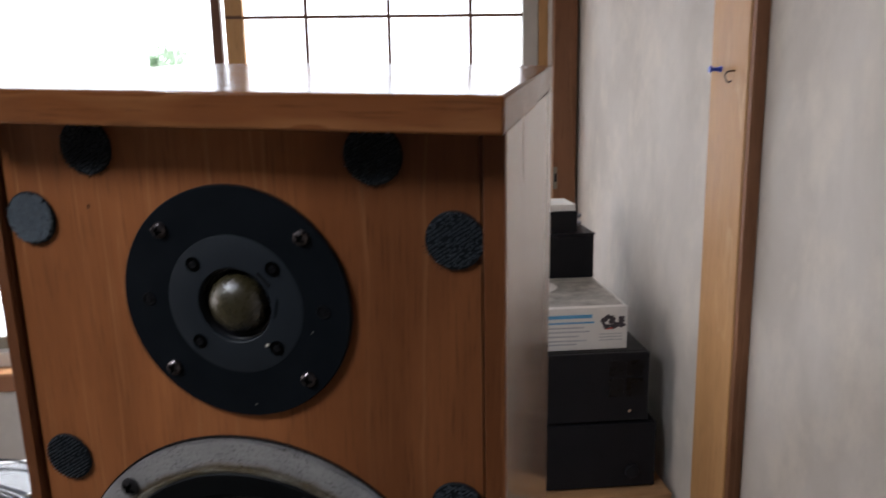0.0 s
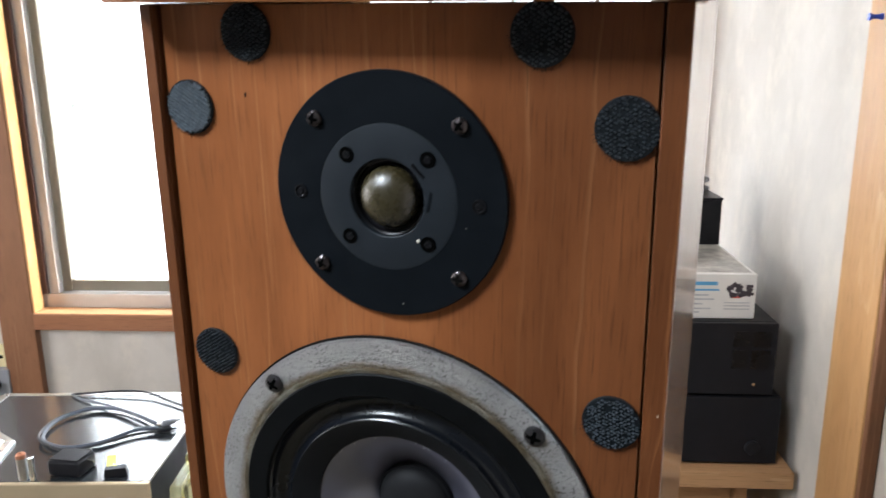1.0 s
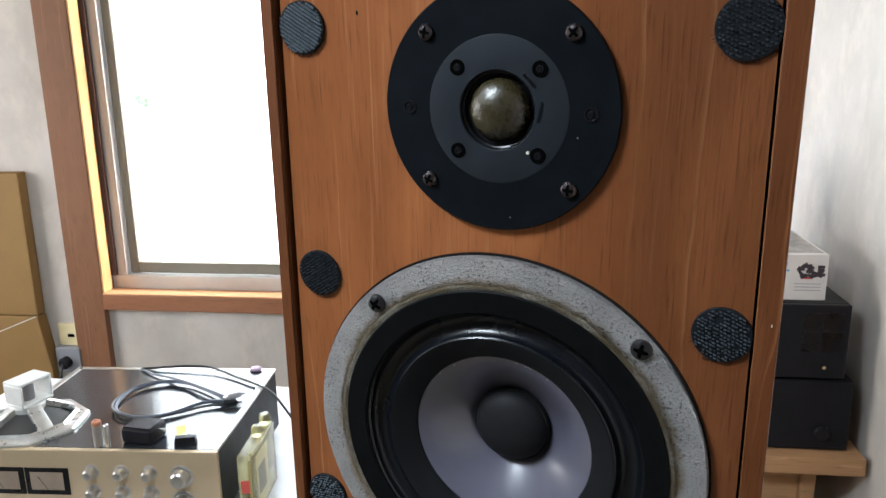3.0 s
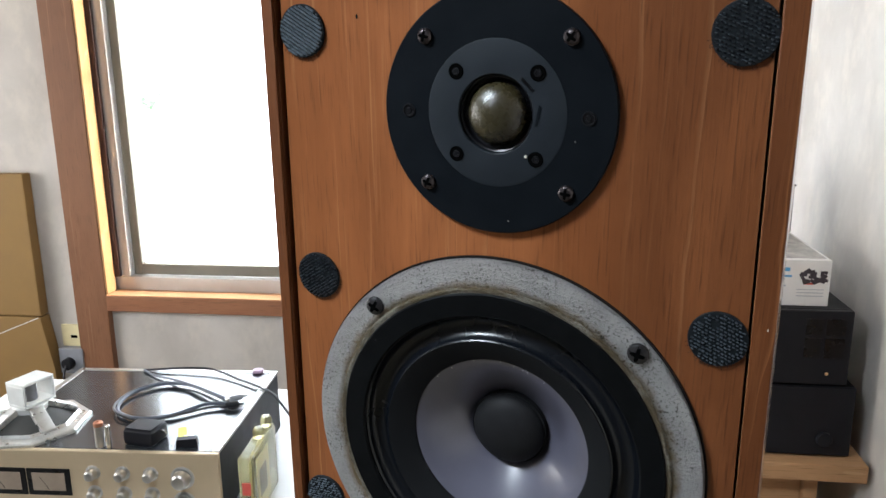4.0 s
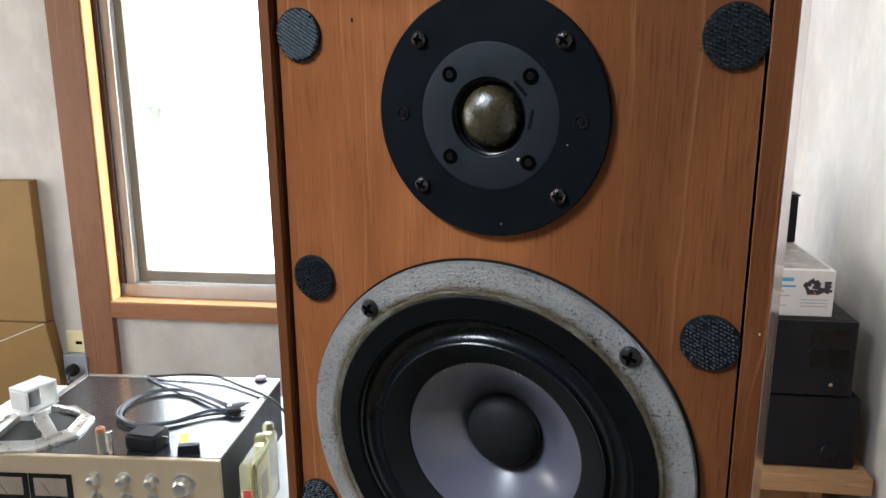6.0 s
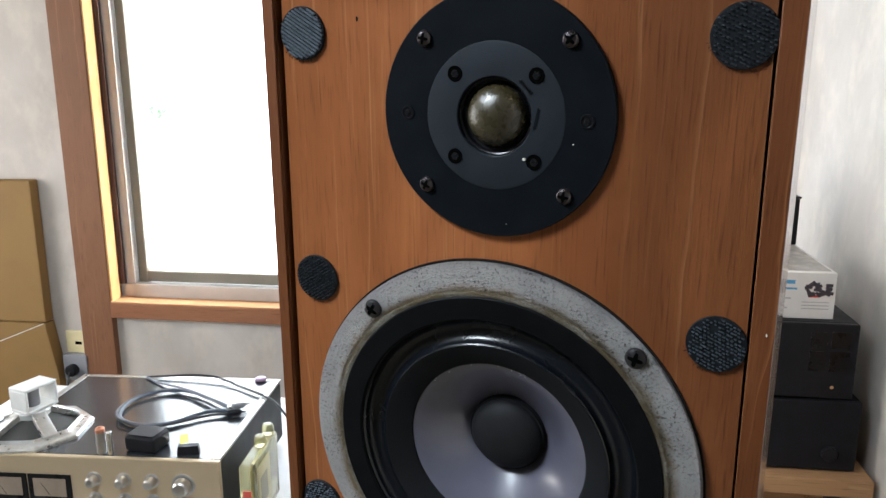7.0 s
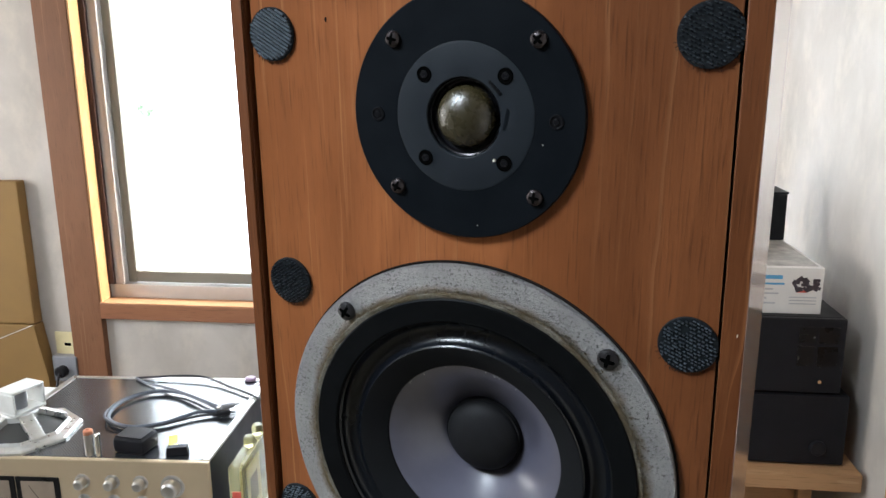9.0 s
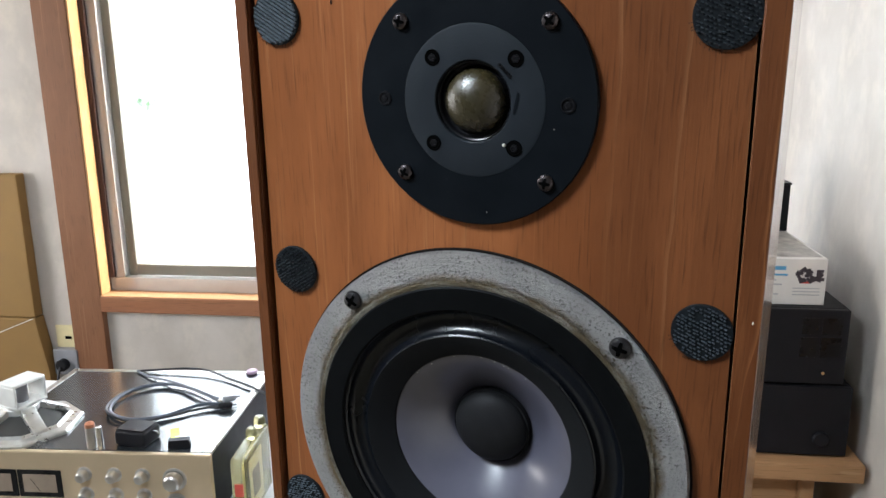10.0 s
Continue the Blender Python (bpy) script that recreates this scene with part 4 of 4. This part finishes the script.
box(-0.034, -0.029, -0.024, 0.024, 0.0540, 0.0930, 0.002, bm=yoke)
box(0.029, 0.034, -0.024, 0.024, 0.0540, 0.0930, 0.002, bm=yoke)
part("yoke", yoke, WHITEMETAL, drv, "open rectangular magnet yoke", pose(0.006, 0, 0, 0, 0, 62))
part("magnet", upright(lathe([(0, 0.0546), (0.015, 0.0546), (0.015, 0.0924), (0, 0.0924)], 28)), GREYPLASTIC, drv)

# batteries
bat = thing("battery", on_amp(-0.229, 0.022), "upright battery with a copper-coloured top", "battery")
part("sleeve", upright(lathe([(0, 0), (0.0085, 0), (0.0085, 0.041), (0, 0.041)], 24)), SILVER, bat)
part("cap", upright(lathe([(0.0085, 0.0411), (0.0085, 0.047), (0.0075, 0.049), (0.003, 0.0495), (0.003, 0.0515), (0, 0.0515)], 24)), COPPER, bat)
bat = thing("battery", on_amp(-0.210, 0.018), "slim silver battery standing upright", "battery")
part("sleeve", upright(lathe([(0, 0), (0.005, 0), (0.005, 0.043), (0.004, 0.0445), (0.002, 0.045), (0, 0.045)], 20)), CHROME, bat)

# power adapter
ad = thing("power_adapter", on_amp(-0.155, 0.050, 0, -10), "black plug-in power adapter", "adapter")
part("body", box(-0.032, 0.032, -0.026, 0.026, 0.0, 0.030, 0.007, 3), BLACKFRONT, ad)
part("lid", box(-0.028, 0.028, -0.022, 0.022, 0.0302, 0.0325, 0.0012), BLACKFRONT, ad, "worn grey top")
part("pin", box(0.033, 0.046, -0.003, -0.0015, 0.020, 0.026, 0.0003), CHROME, ad)

# clip and yellow tape
cl = thing("black_clip", on_amp(-0.069, 0.032, 0, 12), "small black binder clip", "clip")
part("body", prism([(-0.020, 0.0), (0.020, 0.0), (0.018, 0.016), (-0.018, 0.016)], -0.007, 0.007, 0.001), BLACKFRONT, cl)
part("lever", tube([(-0.010, 0.006, 0.014), (-0.008, 0.022, 0.010), (0.008, 0.022, 0.010), (0.010, 0.006, 0.014)], 0.0008, 6, 5), CHROME, cl)
ye = thing("yellow_label", on_amp(-0.096, 0.075, 0, 24), "strip of yellow tape", "tape")
part("strip", box(-0.008, 0.008, -0.030, 0.030, 0.0003, 0.0011, 0.0002), YELLOW, ye)

# coiled signal lead
lead = thing("signal_lead", on_amp(0, 0), "blue-grey coiled signal lead with metal plugs", "cable")
part("cord", tube([(-0.052, 0.200, 0.008), (-0.095, 0.185, 0.010), (-0.150, 0.140, 0.006), (-0.205, 0.125, 0.006), (-0.258, 0.150, 0.006), (-0.278, 0.200, 0.006), (-0.268, 0.255, 0.007), (-0.225, 0.290, 0.008), (-0.165, 0.280, 0.010), (-0.105, 0.240, 0.012), (-0.058, 0.212, 0.010)], 0.0036, 8, 7), CABLE_BLUE, lead)
part("cord", tube([(-0.045, 0.188, 0.008), (-0.092, 0.176, 0.006), (-0.148, 0.132, 0.007), (-0.203, 0.117, 0.006), (-0.262, 0.144, 0.011), (-0.284, 0.200, 0.008), (-0.272, 0.260, 0.008), (-0.226, 0.298, 0.007), (-0.163, 0.286, 0.006), (-0.102, 0.246, 0.006), (-0.050, 0.204, 0.006)], 0.0026, 8, 7), CABLE, lead)
for x, y, z, t, mat in ((-0.060, 0.206, 0.009, -62, CHROME), (-0.052, 0.188, 0.009, -78, BLACKFRONT), (-0.047, 0.200, 0.016, -55, GREYPLASTIC)):
    part("plug", moved(lathe([(0, 0), (0.0058, 0), (0.0058, 0.022), (0.0045, 0.026), (0.002, 0.027), (0.0016, 0.036), (0, 0.036)], 16), pose(0, 0, 0, 0, 0, 180 + t)), mat, lead, "phono plug", Matrix.Translation((x, y, z)))
thin = thing("thin_cable", on_amp(0, 0), "thin black cable trailing over the receiver", "cable")
part("cord", tube([(-0.310, 0.372, 0.004), (-0.270, 0.374, 0.006), (-0.200, 0.376, 0.010), (-0.140, 0.366, 0.010), (-0.080, 0.330, 0.006), (-0.010, 0.285, 0.005), (0.035, 0.258, -0.010), (0.12, 0.20, -0.09)], 0.0026, 8, 6), CABLE, thin)
part("cord", tube([(-0.310, 0.372, 0.004), (-0.275, 0.345, 0.004), (-0.210, 0.310, 0.008), (-0.140, 0.262, 0.014), (-0.065, 0.216, 0.012)], 0.0026, 8, 6), CABLE_BLUE, thin)

cap = thing("lilac_cap", on_amp(-0.046, 0.379, 0.0016), "small lilac plastic cap at the receiver's back edge", "cap")
part("body", upright(lathe([(0, 0), (0.013, 0), (0.0135, 0.003), (0.011, 0.006), (0.004, 0.0075), (0, 0.0075)], 24)), LILAC, cap)

# clear packaging standing beside the receiver
pk = thing("clear_package", ROOM @ pose(-0.513, 0.945, 0.500, 0, 0, 4), "yellowed clear plastic package standing on the table", "package")
part("shell", box(-0.015, 0.015, -0.075, 0.075, 0.0, 0.133, 0.006, 3), CLEAR, pk)
part("insert", box(-0.003, 0.003, -0.040, 0.030, 0.006, 0.110, 0.001), CREAM, pk, "pale insert card")
part("print_patch", box(-0.0036, 0.0036, -0.030, 0.012, 0.030, 0.085, 0.0005), BROWNPRINT, pk, "brown printed patch")
part("red_tab", box(-0.008, 0.008, -0.0775, -0.0745, 0.060, 0.085, 0.001), REDPRINT, pk)
for y in (0.010, 0.060):
    part("stopper", upright(lathe([(0, 0.1335), (0.011, 0.1335), (0.012, 0.147), (0.009, 0.153), (0, 0.154)], 20)), CLEAR, pk, "", Matrix.Translation((0.001, y, 0)))

# carton against the wall
cb = thing("brown_carton", ROOM @ pose(-1.530, 1.752, 0), "tall brown cardboard carton leaning at the wall", "carton")
part("body", prism([(-0.46, 0.0), (0.030, 0.0), (0.024, 0.40), (0.0, 0.575), (-0.46, 0.575)], 0.0, 0.044, 0.004), CARTON, cb)
part("upper_panel", prism([(-0.46, 0.577), (-0.001, 0.577), (0.0, 1.026), (-0.46, 1.020)], 0.004, 0.043, 0.004), CARTON, cb)
part("crease", moved(box(-0.47, 0.0, -0.0016, -0.0002, -0.0012, 0.0012, 0.0003), pose(-0.006, 0, 0.575, 0, -22, 0)), WHITECARD, cb, "pale score line")

# latch on the corner post
la = thing("window_latch", ROOM @ pose(0.555, 1.776, 1.120), "small dark metal latch on the cedar post", "latch")
part("plate", box(-0.006, 0.005, -0.003, -0.0003, 0.0, 0.062, 0.001), ALU, la)
part("lever", box(-0.004, 0.002, -0.012, -0.0032, 0.020, 0.044, 0.0015), BLACKFRONT, la)

# socket on the wall
so = thing("wall_socket", ROOM @ pose(-1.460, VW, 0.438), "cream wall socket with a grey plug-in adapter", "socket")
part("plate", box(-0.035, 0.035, -0.008, 0.0, 0.030, 0.103, 0.002), CREAM, so)
part("slot", box(-0.004, 0.018, -0.0088, -0.0078, 0.058, 0.068, 0.0004), HOLE, so)
part("adapter", box(-0.040, 0.042, -0.030, 0.0, -0.055, 0.0295, 0.004), GREYPLASTIC, so, "grey plug-in adapter")
part("plug", lathe([(0.019, 0.0), (0.019, 0.018), (0.015, 0.022), (0, 0.022)], 28), BLACKFRONT, so, "round black plug", Matrix.Translation((-0.004, -0.030, -0.018)))
part("plug_lead", tube([(-0.004, -0.052, -0.02), (0.0, -0.075, -0.06), (0.012, -0.06, -0.16), (0.02, -0.03, -0.40)], 0.004, 8, 6), CABLE, so)

# pin in the post
pin = thing("push_pin", ROOM @ pose(0.598, 0.838, 1.416, 0, 0, -90), "blue push pin in the pine post", "pin")
part("grip", lathe([(0.0045, 0.006), (0.0050, 0.008), (0.0030, 0.010), (0.0030, 0.020), (0.0052, 0.022), (0.0050, 0.025), (0, 0.0255)], 20), BLUEPIN, pin)
part("needle", lathe([(0.0007, -0.004), (0.0007, 0.0065), (0, 0.0066)], 8), CHROME, pin)
hook = thing("small_hook", ROOM @ pose(0.598, 0.803, 1.408, 0, 0, -90), "small bent metal hook in the pine post", "hook")
part("wire", tube([(0, 0.004, 0.004), (0, -0.010, 0.004), (0.001, -0.016, -0.002), (0.002, -0.012, -0.012), (0.002, -0.006, -0.010)], 0.0013, 8, 6), SCREW, hook)
